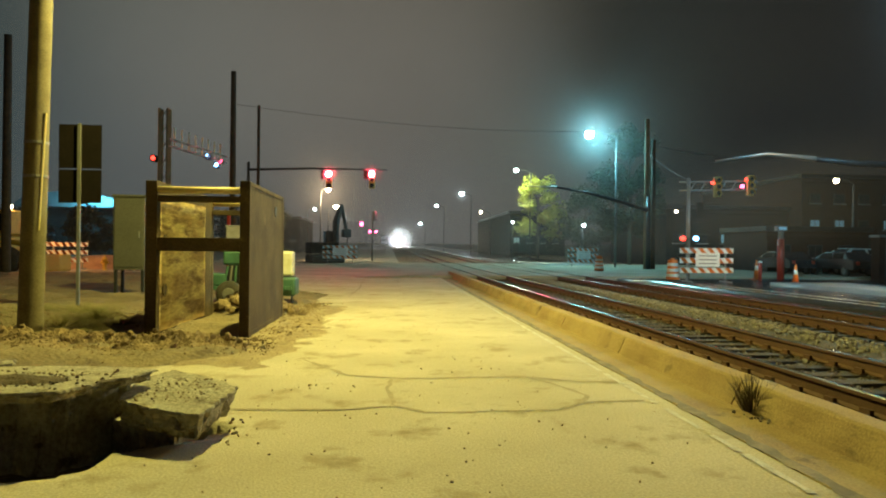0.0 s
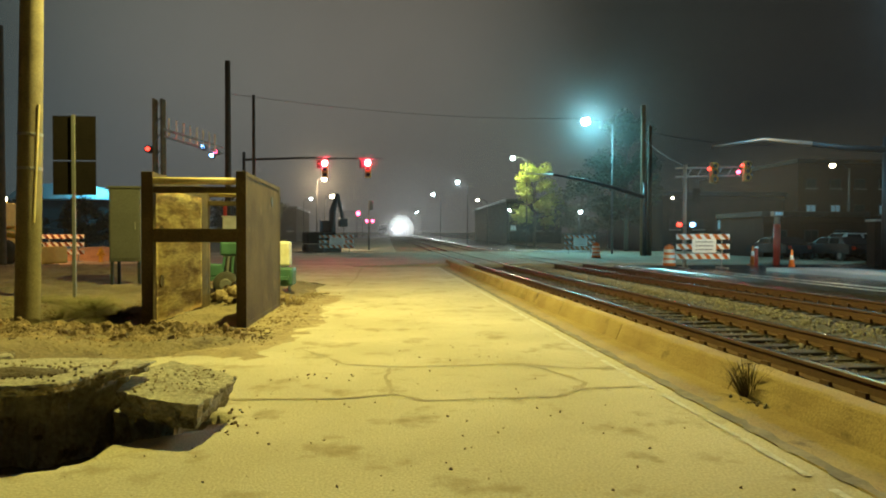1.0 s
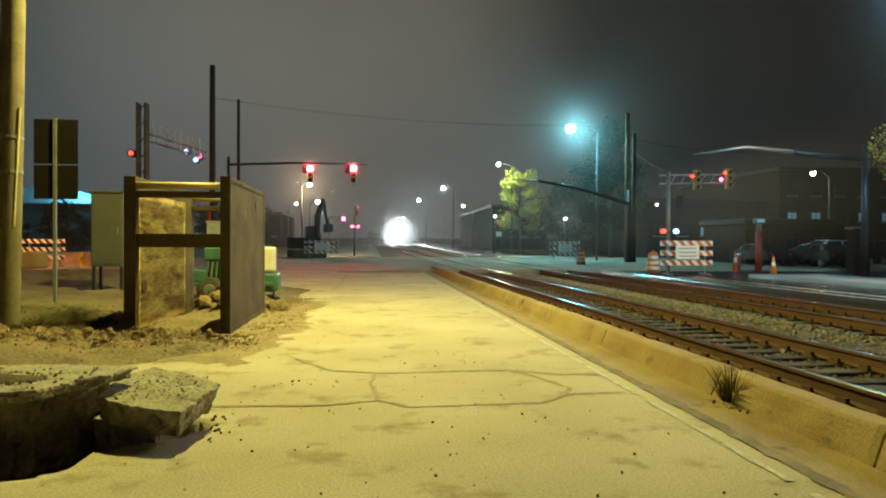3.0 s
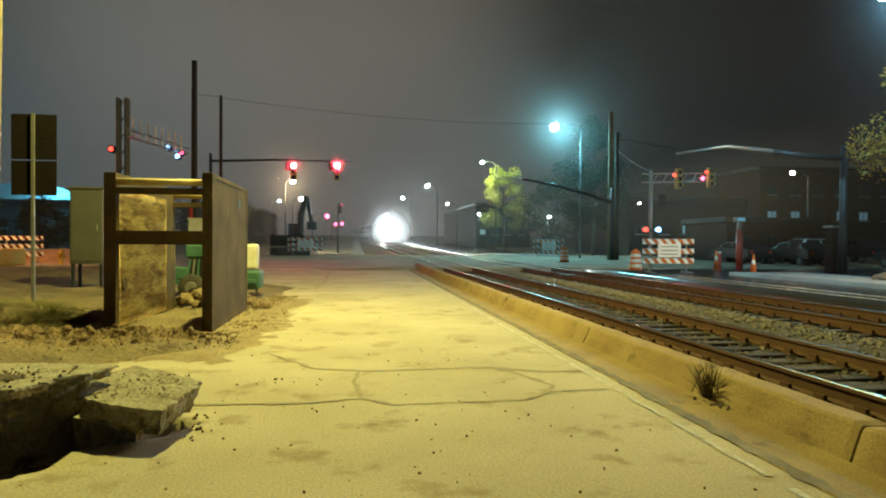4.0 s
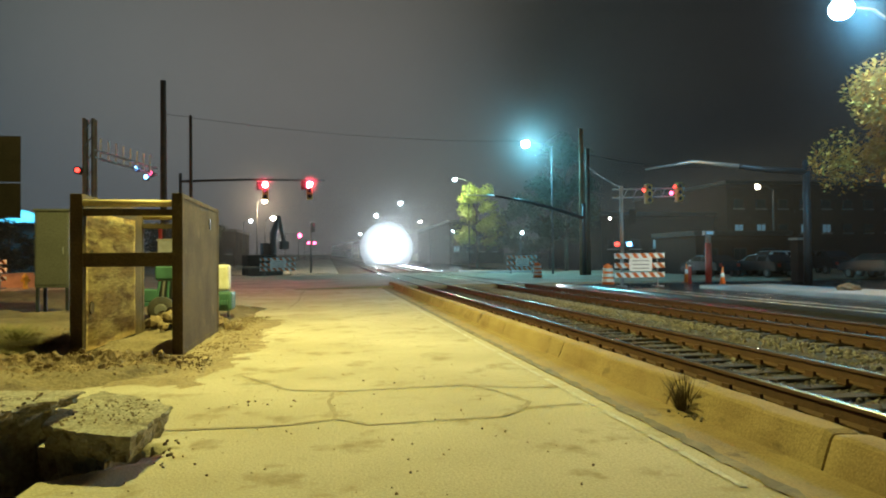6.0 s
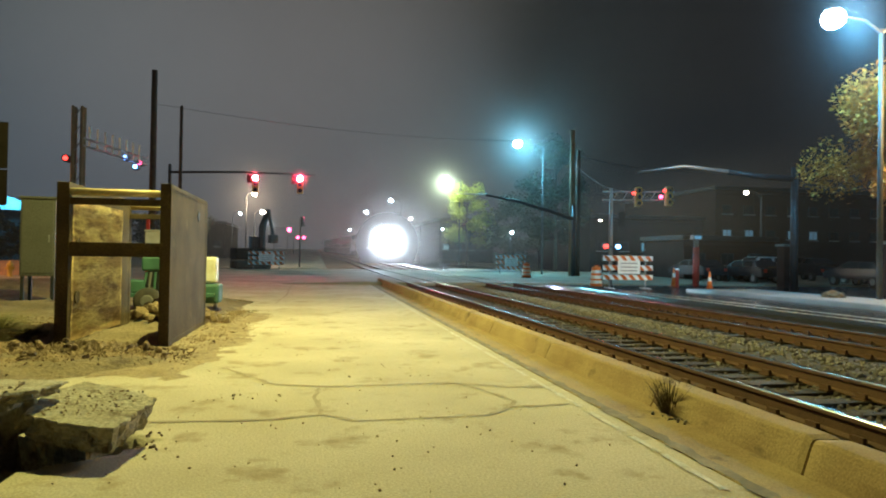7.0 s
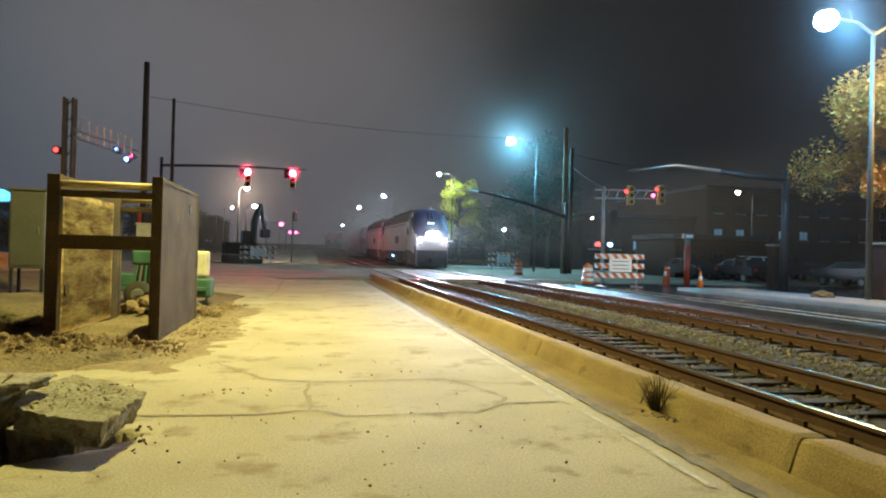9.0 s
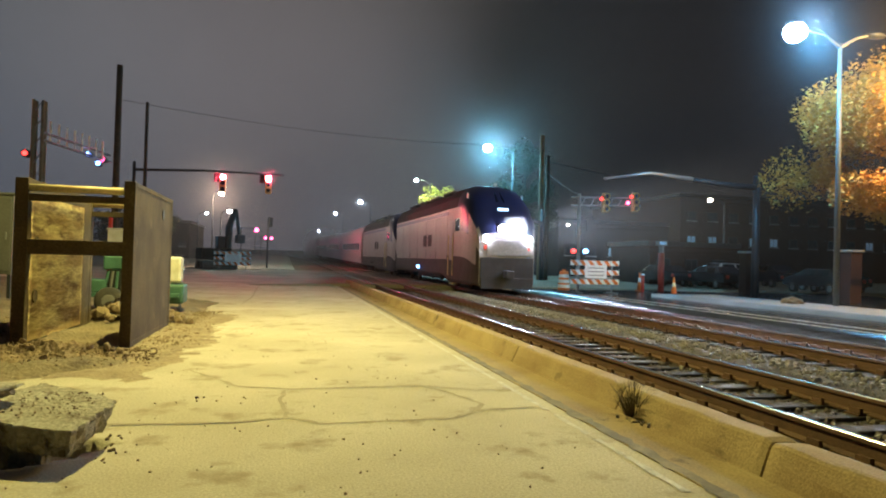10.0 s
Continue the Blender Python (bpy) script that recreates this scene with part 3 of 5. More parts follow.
def pump():
    """A green site machine on a small trailer behind the trench shield."""
    p = empty("pump_trailer", pose(-3.45, 17.0, 0.0), "green diesel pump on a small trailer with a cream tank", "site machine")
    part("chassis", bx(-1.3, 1.05, -0.5, 0.5, 0.40, 0.50, 0.01), M_GREEN, p)
    part("fuel_tank", bx(-1.25, -0.55, -0.48, 0.45, 0.504, 0.80, 0.03), M_GREEN, p, "dark green fuel tank")
    part("engine_cover", bx(-0.62, -0.1, -0.45, 0.4, 1.02, 1.36, 0.05), M_GREEN, p, "green engine cover")
    eng = part("engine", bx(-0.52, -0.18, -0.42, 0.3, 0.504, 1.015, 0.02), M_DARK, p, "dark engine block")
    for i in range(4):
        part("pipe", rod(bmesh.new(), (-0.56 + 0.12 * i, -0.46, 0.58), (-0.50 + 0.1 * i, -0.43, 1.0), 0.03), M_GALV if i % 2 else M_GREEN, eng)
    for y in (-0.62, 0.55):
        w = part("wheel", turned(bmesh.new(), [(0.16, 0), (0.29, 0.01), (0.32, 0.05), (0.32, 0.12), (0.29, 0.16), (0.16, 0.17)], 20), M_RUBBER, p, "black rubber wheel", True)
        w.matrix_basis = pose(-0.42, y + 0.1, 0.32, 90, 0, 0)
        h = part("hub", turned(bmesh.new(), [(0.13, -0.01), (0.15, 0.0), (0.15, 0.172), (0.12, 0.18)], 16), M_GALV, w)
    part("base_cover", bx(0.66, 1.14, -0.4, 0.3, 0.25, 0.72, 0.06), M_GREEN, p, "green rounded machine base")
    tank = part("tank", bx(0.72, 1.06, -0.32, 0.1, 0.74, 1.37, 0.06), M_CREAM, p, "cream plastic tank")
    part("cap", turned(bmesh.new(), [(0.055, 1.372), (0.055, 1.42), (0.03, 1.425)], 14, (0.9, -0.1, 0)), M_DARK, tank)
    part("jack", rod(bmesh.new(), (0.98, 0.2, -0.02), (0.98, 0.2, 0.4), 0.035), M_GALV, p)
    part("jack", rod(bmesh.new(), (-1.15, 0, -0.02), (-1.15, 0, 0.4), 0.035), M_GALV, p)
    return p


pump()


def slab(name, outline, plane, thick, label, seed):
    """A broken piece of concrete paving from its outline and the plane of its top, with ragged rims."""
    rng = random.Random(seed)
    bm = bmesh.new()
    ring = []
    for (x, y), (u, v) in zip(outline, outline[1:] + outline[:1]):
        n = max(2, int(math.hypot(u - x, v - y) / 0.045))
        for i in range(n):
            k = i / n
            px, py = x + (u - x) * k + rng.uniform(-0.014, 0.014), y + (v - y) * k + rng.uniform(-0.014, 0.014)
            ring.append((px, py, plane(px, py)))
    cx, cy = (sum(p[i] for p in ring) / len(ring) for i in range(2))
    levels = []
    for inset, dz, jit in ((0.08, -thick, 0.02), (0.05, -thick * 0.72, 0.028), (0.045, -thick * 0.5, 0.03), (0.03, -thick * 0.25, 0.022), (0.0, -0.016, 0.01), (0.010, 0.0, 0.002), (0.10, 0.002, 0.0)):
        row = []
        for x, y, z in ring:
            d = Vector((cx - x, cy - y, 0)).normalized() * (inset + rng.uniform(-jit, jit))
            row.append(bm.verts.new((x + d.x, y + d.y, plane(x + d.x, y + d.y) + dz + rng.uniform(-jit, jit) * 0.3)))
        levels.append(row)
    for a, b in zip(levels, levels[1:]):
        for i in range(len(ring)):
            j = (i + 1) % len(ring)
            bm.faces.new((a[i], a[j], b[j], b[i]))
    bm.faces.new(levels[0][::-1])
    bm.faces.new(levels[-1])
    ob = part(name, bm, M_SLAB, None, label)
    return tagged(ob, label, "concrete slab", "broken paving slabs")


def plane_a(x, y):
    return 0.475 - 0.02 * (y - 4.5)


def plane_b(x, y):
    return 0.262 + 0.07 * (y - 4.8) - 0.03 * (x + 1.3)


M_SOIL = material("damp_soil", (0.13, 0.095, 0.055), 0.95, second=(0.07, 0.05, 0.03), scale=6, fine=40, bump=0.8, depth=0.02)
M_SLAB = material("broken_concrete", (0.42, 0.385, 0.29), 0.92, second=(0.27, 0.24, 0.17), scale=5, fine=28, bump=1.0, depth=0.025, spots=(0.13, 0.10, 0.06), spot_scale=6, spot_at=0.53)
slab("concrete_slab", [(-3.6, 4.50), (-2.9, 4.54), (-2.42, 4.53), (-2.2, 4.6), (-2.08, 4.84), (-2.1, 5.0), (-1.93, 5.15), (-1.86, 5.5), (-2.2, 5.66), (-2.75, 5.72), (-3.6, 5.66)], plane_a, 0.085, "large broken concrete slab tipped over a dug hole", 3)
slab("concrete_slab", [(-2.02, 5.08), (-1.7, 4.9), (-1.32, 4.76), (-1.26, 5.1), (-1.22, 5.52), (-1.55, 5.8), (-1.9, 6.0), (-2.06, 5.6)], plane_b, 0.20, "broken grey concrete slab with a gritty surface", 5)
slab("concrete_slab", [(-4.4, 5.2), (-3.5, 5.3), (-3.1, 5.72), (-3.2, 5.95), (-4.4, 6.0)], lambda x, y: 0.47, 0.2, "flat broken concrete slab lying on soil", 7)
slab("concrete_slab", [(-3.5, 5.05), (-2.9, 5.1), (-2.5, 5.15), (-2.25, 5.35), (-2.1, 5.6), (-3.5, 5.6)], lambda x, y: 0.372, 0.98, "thick concrete block standing in the hole under the slabs", 9)
slab("concrete_slab", [(-2.15, 5.35), (-1.95, 5.2), (-1.6, 5.15), (-1.5, 5.5), (-1.7, 5.8), (-2.15, 5.85)], lambda x, y: 0.085, 0.7, "concrete block standing in the hole under a slab", 11)
# dark sheet laid over the pale pit floor to blacken the shade there
sheet("pit_shade", steps((-7.0, -1.28, 60)), steps((4.2, 5.85, 24)), lambda x, y: -0.27 + 0.05 * n2(x, y, 2.5, 4) + 0.03 * n2(x, y, 7, 2), M_SOIL, "dark soil sheet added to deepen the shade in the hole")
def rubble(name, count, where, size, mat, label, seed, z=ground_z, flat=0.75, category="rubble"):
    rng = random.Random(seed)
    return tagged(stones(name, mat, count, where, rng, label, z, size), label, category)


def pile_z(x, y):
    return max(ground_z(x, y), 0) + 0.42 * math.exp(-((x + 2.95) ** 2 / 0.35 + (y - 14.6) ** 2 / 0.5)) + 0.10 * math.exp(-((y - 9.75) ** 2 / 0.2)) * smooth(-8, -6, x) * (1 - smooth(-2.2, -1.5, x))


M_CLOD = material("soil_clod", (0.30, 0.22, 0.12), 0.95, second=(0.15, 0.105, 0.06), scale=7, fine=40, bump=0.8, depth=0.015)


def lumps(x, y):
    """Broken soil: coarse heaves with sharp clods on them."""
    v = 0.10 + 0.10 * n2(x, y, 1.3, 8)
    for k, (f, a) in enumerate(((3.1, 0.13), (6.7, 0.09), (13.0, 0.055), (27.0, 0.03))):
        v += a * (0.45 - abs(n2(x, y, f, 3.1 * k)) * 1.6)
    return v


mound = sheet("soil_heap", steps((-8.2, -1.5, 330)), steps((8.8, 10.7, 95)), lambda x, y: ground_z(x, y) - 0.03 + max(lumps(x, y), 0.0) * (0.85 + 0.8 * n2(x, 0, 0.8, 12)) * math.exp(-((y - 9.8 - 0.4 * n2(x, 0, 0.9)) ** 2 / (0.26 + 0.16 * n2(x, 0, 0.6, 5)))) * smooth(-8.2, -7.2, x) * (1 - smooth(-2.5, -1.6, x)), M_CLOD, "low ridge of dug soil and rubble along the road", False)
heap = sheet("spoil_heap", steps((-4.3, -1.8, 110)), steps((14.2, 16.2, 90)), lambda x, y: ground_z(x, y) - 0.03 + (0.36 + 1.1 * lumps(x, y)) * math.exp(-((x + 2.95) ** 2 / 0.4 + (y - 14.9) ** 2 / 0.3)), M_CLOD, "heap of broken soil behind the trench shield")
rubble("soil_clods", 2600, lambda r: (r.uniform(-7.6, -1.6), r.gauss(9.7, 0.42)), (0.004, 0.018), M_CLOD, "brown soil clods and stones along the road", 31, pile_z)
rubble("soil_clods", 260, lambda r: (r.gauss(-2.95, 0.4), r.gauss(14.7, 0.3)), (0.04, 0.14), M_CLOD, "large pale soil clods heaped behind the trench shield", 32, pile_z)
rubble("soil_clods", 90, lambda r: (r.uniform(-7.4, -1.9), r.gauss(9.7, 0.3)), (0.03, 0.075), M_CLOD, "larger soil lumps on the ridge along the road", 43, pile_z)
rubble("soil_clods", 1100, lambda r: (r.gauss(-1.85, 0.2), r.uniform(10.3, 17.5)), (0.006, 0.028), M_CLOD, "soil clods along the trench shield", 33, pile_z)
rubble("soil_clods", 1500, lambda r: (r.uniform(-9.5, -4), r.uniform(10, 15.5)), (0.006, 0.03), M_CLOD, "scattered soil clods on the dug ground", 34)
rubble("rubble_bits", 14, lambda r: (r.gauss(-1.22, 0.04), r.uniform(5.0, 5.7)), (0.006, 0.02), M_CLOD, "crumbs of concrete beside the slab", 35, lambda x, y: 0.0)
rubble("rubble_bits", 40, lambda r: (r.uniform(-2.3, -1.9), r.uniform(4.85, 5.2)), (0.02, 0.06), M_CLOD, "crumbs of concrete in the hole", 38, lambda x, y: 0.0 - pit_depth(x, y))
rubble("slab_grit", 170, lambda r: (r.uniform(-1.9, -1.36), r.uniform(5.05, 5.72)), (0.003, 0.012), M_CLOD, "gritty crumbs on top of a concrete slab", 39, plane_b)
rubble("slab_grit", 120, lambda r: (r.uniform(-3.4, -2.1), r.uniform(4.7, 5.5)), (0.004, 0.016), M_CLOD, "gritty crumbs on top of a concrete slab", 40, plane_a)
sheet("spilled_soil_patch", steps((-3.25, -2.15, 60)), steps((4.72, 5.32, 40)), lambda x, y: plane_a(x, y) - 0.02 + (0.055 + 0.02 * n2(x, y, 8, 2) + 0.012 * n2(x, y, 22, 5)) * math.exp(-(((x + 2.66) / 0.36) ** 2 + ((y - 5.0) / 0.17) ** 2) ** 1.6), M_SOIL, "dark damp soil spread on a concrete slab")
rubble("spilled_soil", 160, lambda r: (-2.62 + r.gauss(0, 0.22), 4.98 + r.gauss(0, 0.12)), (0.005, 0.016), M_SOIL, "dark damp soil spilled on a concrete slab", 41, plane_a)
M_SPILL = material("trodden_dirt", (0.33, 0.262, 0.15), 0.95, second=(0.20, 0.15, 0.085), scale=2.2, fine=30, bump=0.9, depth=0.02, spots=(0.13, 0.095, 0.055), spot_scale=3.5, spot_at=0.56)
sheet("spilled_dirt", steps((-2.6, -0.2, 90)), steps((6.3, 19.0, 260)), lambda x, y: -0.034 + 0.05 * (1 - smooth(-1.95 + 0.05 * (y - 9), -0.35 + 0.02 * (y - 9), x)) * smooth(6.3, 9.2, y) * (1 - smooth(15.5, 19, y)) + 0.016 * n2(x, y, 1.3, 3) + 0.012 * n2(x, y, 4, 5) + 0.006 * n2(x, y, 11, 7), M_SPILL, "thin brown dirt trodden over the road edge")
rubble("grit", 420, lambda r: (r.uniform(-2.0, 2.6), 2.2 + 16 * r.random() ** 1.8), (0.003, 0.012), M_CLOD, "small dark grit scattered over the road", 36, lambda x, y: 0.0)
rubble("grit", 12, lambda r: (-0.75 + r.gauss(0, 0.25), 6.9 + r.gauss(0, 0.15)), (0.005, 0.015), M_CLOD, "small clods dropped on the road", 37, lambda x, y: 0.0)


def tuft(name, x, y, z, n, h, spread, mat, label, seed, category="grass"):
    rng = random.Random(seed)
    bm = bmesh.new()
    for _ in range(n):
        a, r = rng.uniform(0, 6.3), rng.uniform(0, 1) ** 0.6 * spread
        px, py = r * math.cos(a) * 0.35, r * math.sin(a) * 0.35
        k = h * rng.uniform(0.5, 1.1)
        d = Vector((math.cos(a) * r * 0.8, math.sin(a) * r * 0.8, k))
        s = Vector((-math.sin(a), math.cos(a), 0)) * 0.0035 * (1 + h)
        b = Vector((px, py, -0.02))
        v = [bm.verts.new(b - s), bm.verts.new(b + s), bm.verts.new(b + d * 0.6 + s * 0.7), bm.verts.new(b + d * 0.6 - s * 0.7), bm.verts.new(b + d + Vector((d.x, d.y, 0)) * 0.4)]
        bm.faces.new((v[0], v[1], v[2], v[3]))
        bm.faces.new((v[3], v[2], v[4]))
    ob = part(name, bm, mat, None, label)
    ob.location = (x, y, z)
    return tagged(ob, label, category)


tuft("weed", 3.33, 5.75, 0.0, 190, 0.36, 0.24, M_BARK, "dry dark weed growing from a kerb joint", 3, "weed")
tagged(stones("weed_litter", M_STONE, 14, lambda r: (3.2 + r.gauss(0, 0.05), 5.45 + r.gauss(0, 0.1)), random.Random(2), "pale crumbs below the weed", lambda x, y: 0.01, (0.008, 0.022)), category="rubble")
for i, (x, y, h) in enumerate(((-5.5, 11.6, 0.3), (-5.2, 12.2, 0.35), (-6.4, 12.6, 0.3), (-5.0, 11.3, 0.22), (-5.7, 12.9, 0.4), (-6.9, 11.9, 0.25), (-4.7, 12.0, 0.25))):
    g = tuft("grass_tuft", x, y, ground_z(x, y) + 0.0, 420, h * 0.62, 0.8, M_GRASS, "rough green-brown grass tuft on the soil", 40 + i)
    g["group"] = "grass tufts"


# ---------------------------------------------------------------- traffic equipment
def barricade(x, y, width, turn=0, height=1.62, board=True, stripes=6, label="striped orange and white road barricade with a white notice board", dim=1):
    b = empty("barricade", pose(x, y, 0.05 + rise(y), 0, 0, turn), label, "barricade", "road barricades")
    w = width / 2
    for px in (-w * 0.72, w * 0.72):
        part("upright", bx(px - 0.03, px + 0.03, 0.01, 0.06, 0.0, height, 0.004), M_GALV, b)
        part("foot", bx(px - 0.03, px + 0.03, -0.6, 0.6, -0.02, 0.05, 0.004), M_GALV, b)
    for z in (0.42, 0.88, 1.34):
        rail = part("rail", bx(-w, w, -0.02, 0.006, z, z + 0.25, 0.004), M_WHITE, b, "white reflective rail")
        n = stripes
        for i in range(n):
            c = -w + (i + 0.5) * 2 * w / n
            bm, k = bmesh.new(), w / n * 0.5
            s = 0.10 * (1 if dim else -1)
            front = [bm.verts.new(q) for q in ((c - k + s, -0.0245, z + 0.006), (c + k + s, -0.0245, z + 0.006), (c + k - s, -0.0245, z + 0.244), (c - k - s, -0.0245, z + 0.244))]
            for v in front:
                v.co.x = min(max(v.co.x, -w + 0.005), w - 0.005)
            bm.faces.new(front)
            bmesh.ops.solidify(bm, geom=bm.faces[:], thickness=0.003)
            part("stripe", bm, M_ORANGE, rail, "orange stripe")
    if board:
        nb = part("notice_board", bx(-w * 0.42, w * 0.48, -0.045, -0.03, 0.72, 1.36, 0.003), M_WHITE, b, "white notice board")
        for z in (1.2, 1.02, 0.84):
            part("lettering_bar", bx(-w * 0.3, w * 0.36, -0.049, -0.0465, z, z + 0.05), M_GALV, nb)
    return b


def drum(x, y):
    d = empty("traffic_drum", pose(x, y, 0.055 + rise(y)), "orange traffic drum with white reflective bands", "traffic drum", "traffic drums")
    part("base", turned(bmesh.new(), [(0.36, 0), (0.36, 0.06), (0.30, 0.09)], 20), M_RUBBER, d, "black rubber base")
    part("drum_body", turned(bmesh.new(), [(0.29, 0.09), (0.285, 0.3), (0.265, 0.32), (0.255, 0.6), (0.24, 0.62), (0.225, 0.95), (0.2, 1.02), (0.08, 1.03)], 24), M_ORANGE, d, smooth=True)
    for z, r in ((0.22, 0.294), (0.46, 0.27), (0.72, 0.246)):
        part("band", turned(bmesh.new(), [(r + 0.001, z), (r - 0.006, z + 0.15)], 24), M_WHITE, d, "white reflective band")
    part("handle", bx(-0.09, 0.09, -0.015, 0.015, 1.03, 1.1, 0.006), M_ORANGE, d)
    return d


def cone(x, y, h=0.9):
    c = empty("traffic_cone", pose(x, y, 0.055 + rise(y)), "orange traffic cone with a white collar", "traffic cone", "traffic cones")
    part("base", bx(-0.19, 0.19, -0.19, 0.19, 0, 0.04, 0.01), M_ORANGE, c)
    part("cone_body", turned(bmesh.new(), [(0.15, 0.04), (0.03, h)], 18), M_ORANGE, c, smooth=True)
    part("collar", turned(bmesh.new(), [(0.104, 0.4 * h), (0.068, 0.72 * h)], 18), M_WHITE, c, "white reflective collar", True)
    return c


barricade(14.8, 29.5, 2.55, -2)
barricade(15.7, 52, 2.55, 0)
barricade(-4.4, 60, 3.1, 0, height=1.75)
barricade(-18.7, 40, 2.3, 0, board=False)
barricade(-20.8, 41, 2.3, 0, board=False)
for x, y in ((13.35, 29.9), (14.1, 43.0)):
    drum(x, y)
cone(17.75, 27.3)
cone(19.0, 32.5, 1.0)
cone(17.2, 52.5, 0.9)
bm = bmesh.new()
for v in bmesh.ops.create_icosphere(bm, subdivisions=4, radius=1)["verts"]:
    q = 1 + 0.3 * noise.noise(v.co * 2.2) + 0.1 * noise.noise(v.co * 7)
    v.co = Vector((v.co.x * 0.42 * q, v.co.y * 0.36 * q, v.co.z * 0.24 * q))
mound_r = tagged(part("soil_mound", bm, M_SOIL, None, "small brown mound of soil by the lamp post", True), category="soil heap")
mound_r.location = (18.6, 20.9, 0.18)


def signal_head(parent, x, y, z, lit, mat=None, size=1.0, lens=None):
    h = part("signal_head", bx(x - 0.17 * size, x + 0.17 * size, y - 0.12, y + 0.12, z - 0.52 * size, z + 0.52 * size, 0.03), mat or M_YELLOW, parent, "three-lamp traffic signal head")
    for i, dz in enumerate((0.34, 0.0, -0.34)):
        bm = bmesh.new()
        c = (x, y - 0.125, z + dz * size)
        on = lit == i
        rod(bm, c, (c[0], c[1] - 0.02, c[2]), 0.13 * size, 0.12 * size, 18)
        part("lens", bm, (lens or G_RED) if on else M_GLASS, h, "lit red lens" if on else "dark lens")
        bm = bmesh.new()
        for a in range(9):
            t0, t1 = radians(a * 40), radians((a + 1) * 40)
            q = [bm.verts.new((c[0] + 0.145 * size * math.cos(t), yy, c[2] + 0.145 * size * math.sin(t))) for t, yy in ((t0, c[1]), (t1, c[1]), (t1, c[1] - 0.16), (t0, c[1] - 0.16))]
            bm.faces.new(q)
        bmesh.ops.solidify(bm, geom=bm.faces[:], thickness=0.006)
        part("visor", bm, mat or M_YELLOW, h)
    return h


def street_lamp(name, pole, head, colour, label, r=0.09, glow_r=0.3, second=None, group="street lamps"):
    s = empty(name, pose(pole[0], pole[1], rise(pole[1]) + 0.02), label, "street lamp", group)
    top = head[2] - rise(pole[1]) - 0.02
    hx, hy = head[0] - pole[0], head[1] - pole[1]
    part("pole", tube(bmesh.new(), [(0, 0, -0.3), (0, 0, top * 0.5), (0, 0, top - 0.2)], [r, r * 0.85, r * 0.65], 12), M_POST if pole[1] < 60 else M_DARK, s, smooth=True)
    part("arm", tube(bmesh.new(), [(0, 0, top - 0.35), (hx * 0.35, hy * 0.35, top + 0.05), (hx * 0.85, hy * 0.85, top + 0.12)], [r * 0.6, r * 0.45, r * 0.4], 8), M_DARK, s)
    h = part("lamp_head", ball(bmesh.new(), (hx, hy, top + glow_r * 0.75), max(0.2, glow_r * 0.95), (1.0, 0.7, 0.3)), M_DARK, s, "street lamp housing", True)
    # lens ball is oversized so that its disc includes the lamp's glare
    part("lens", ball(bmesh.new(), (hx, hy, top), glow_r, (1.0, 1.0, 0.92)), colour, h, "glowing lamp lens swelled to the size of its glare", True).visible_shadow = False
    if second:
        part("arm", tube(bmesh.new(), [(0, 0, top - 0.35), (-hx * 0.35, -hy * 0.35, top + 0.05), (-hx * 0.7, -hy, top + 0.25)], [r * 0.6, r * 0.45, r * 0.4], 8), M_GALV, s)
        part("lamp_head", ball(bmesh.new(), (-hx * 0.8, -hy, top + 0.25), 0.42, (1.0, 0.55, 0.3)), M_DARK, s, "unlit street lamp housing", True)
    return s


street_lamp("street_lamp", (18.45, 52.2), (16.2, 52.2, 10.95), G_MERC, "tall steel street lamp with a bright blue-white light", glow_r=0.36)
street_lamp("street_lamp", (19.45, 19.75), (17.5, 19.75, 9.95), G_MERC, "tall twin-arm steel street lamp, one light burning blue-white", r=0.11, glow_r=0.40, second=True)
street_lamp("street_lamp", (17.4, 80), (15.64, 80, 11.35), G_MERC, "distant steel street lamp burning blue-white", glow_r=0.23)
street_lamp("street_lamp", (13.8, 110), (12.1, 110, 10.9), G_MERC, "distant steel street lamp burning blue-white", glow_r=0.30)
street_lamp("street_lamp", (12.6, 150), (10.9, 150, 11.5), G_MERC, "distant steel street lamp burning blue-white", glow_r=0.33)
street_lamp("street_lamp", (11.0, 200), (9.6, 200, 9.4), G_MERC, "far street lamp burning blue-white", glow_r=0.28)
street_lamp("street_lamp", (15.6, 100), (14.1, 100, 7.3), G_WARM, "distant street lamp with a warm light", glow_r=0.21)
street_lamp("street_lamp", (21.2, 70.6), (21.2, 70, 4.3), G_MERC, "short path lamp burning blue-white", glow_r=0.17)
street_lamp("street_lamp", (19.1, 100.6), (19.1, 100, 5.8), G_MERC, "far path lamp burning blue-white", glow_r=0.17)
street_lamp("street_lamp", (28.4, 60), (27.1, 60, 5.3), G_WARM, "car park lamp with a warm light", glow_r=0.12)
street_lamp("street_lamp", (33.6, 45), (32.3, 45, 6.75), G_WARM, "car park lamp with a flat warm light", glow_r=0.18)
street_lamp("street_lamp", (23.0, 15.6), (21.6, 16.2, 9.6), G_SODIUM, "unseen steel street lamp added to light the tree orange")
street_lamp("street_lamp", (-7.2, 70), (-6.42, 70, 7.7), G_WARM, "street lamp with a warm white light behind the signals", glow_r=0.26)
street_lamp("street_lamp", (-7.3, 80), (-6.37, 80, 6.5), G_WARM, "street lamp with a warm white light past the crossing", glow_r=0.28)
street_lamp("street_lamp", (-11.0, 90), (-10.04, 90, 6.8), G_MERC, "far street lamp burning blue-white", glow_r=0.17)
street_lamp("street_lamp", (-8.3, 110), (-7.5, 110, 6.6), G_MERC, "far street lamp burning blue-white", glow_r=0.22)


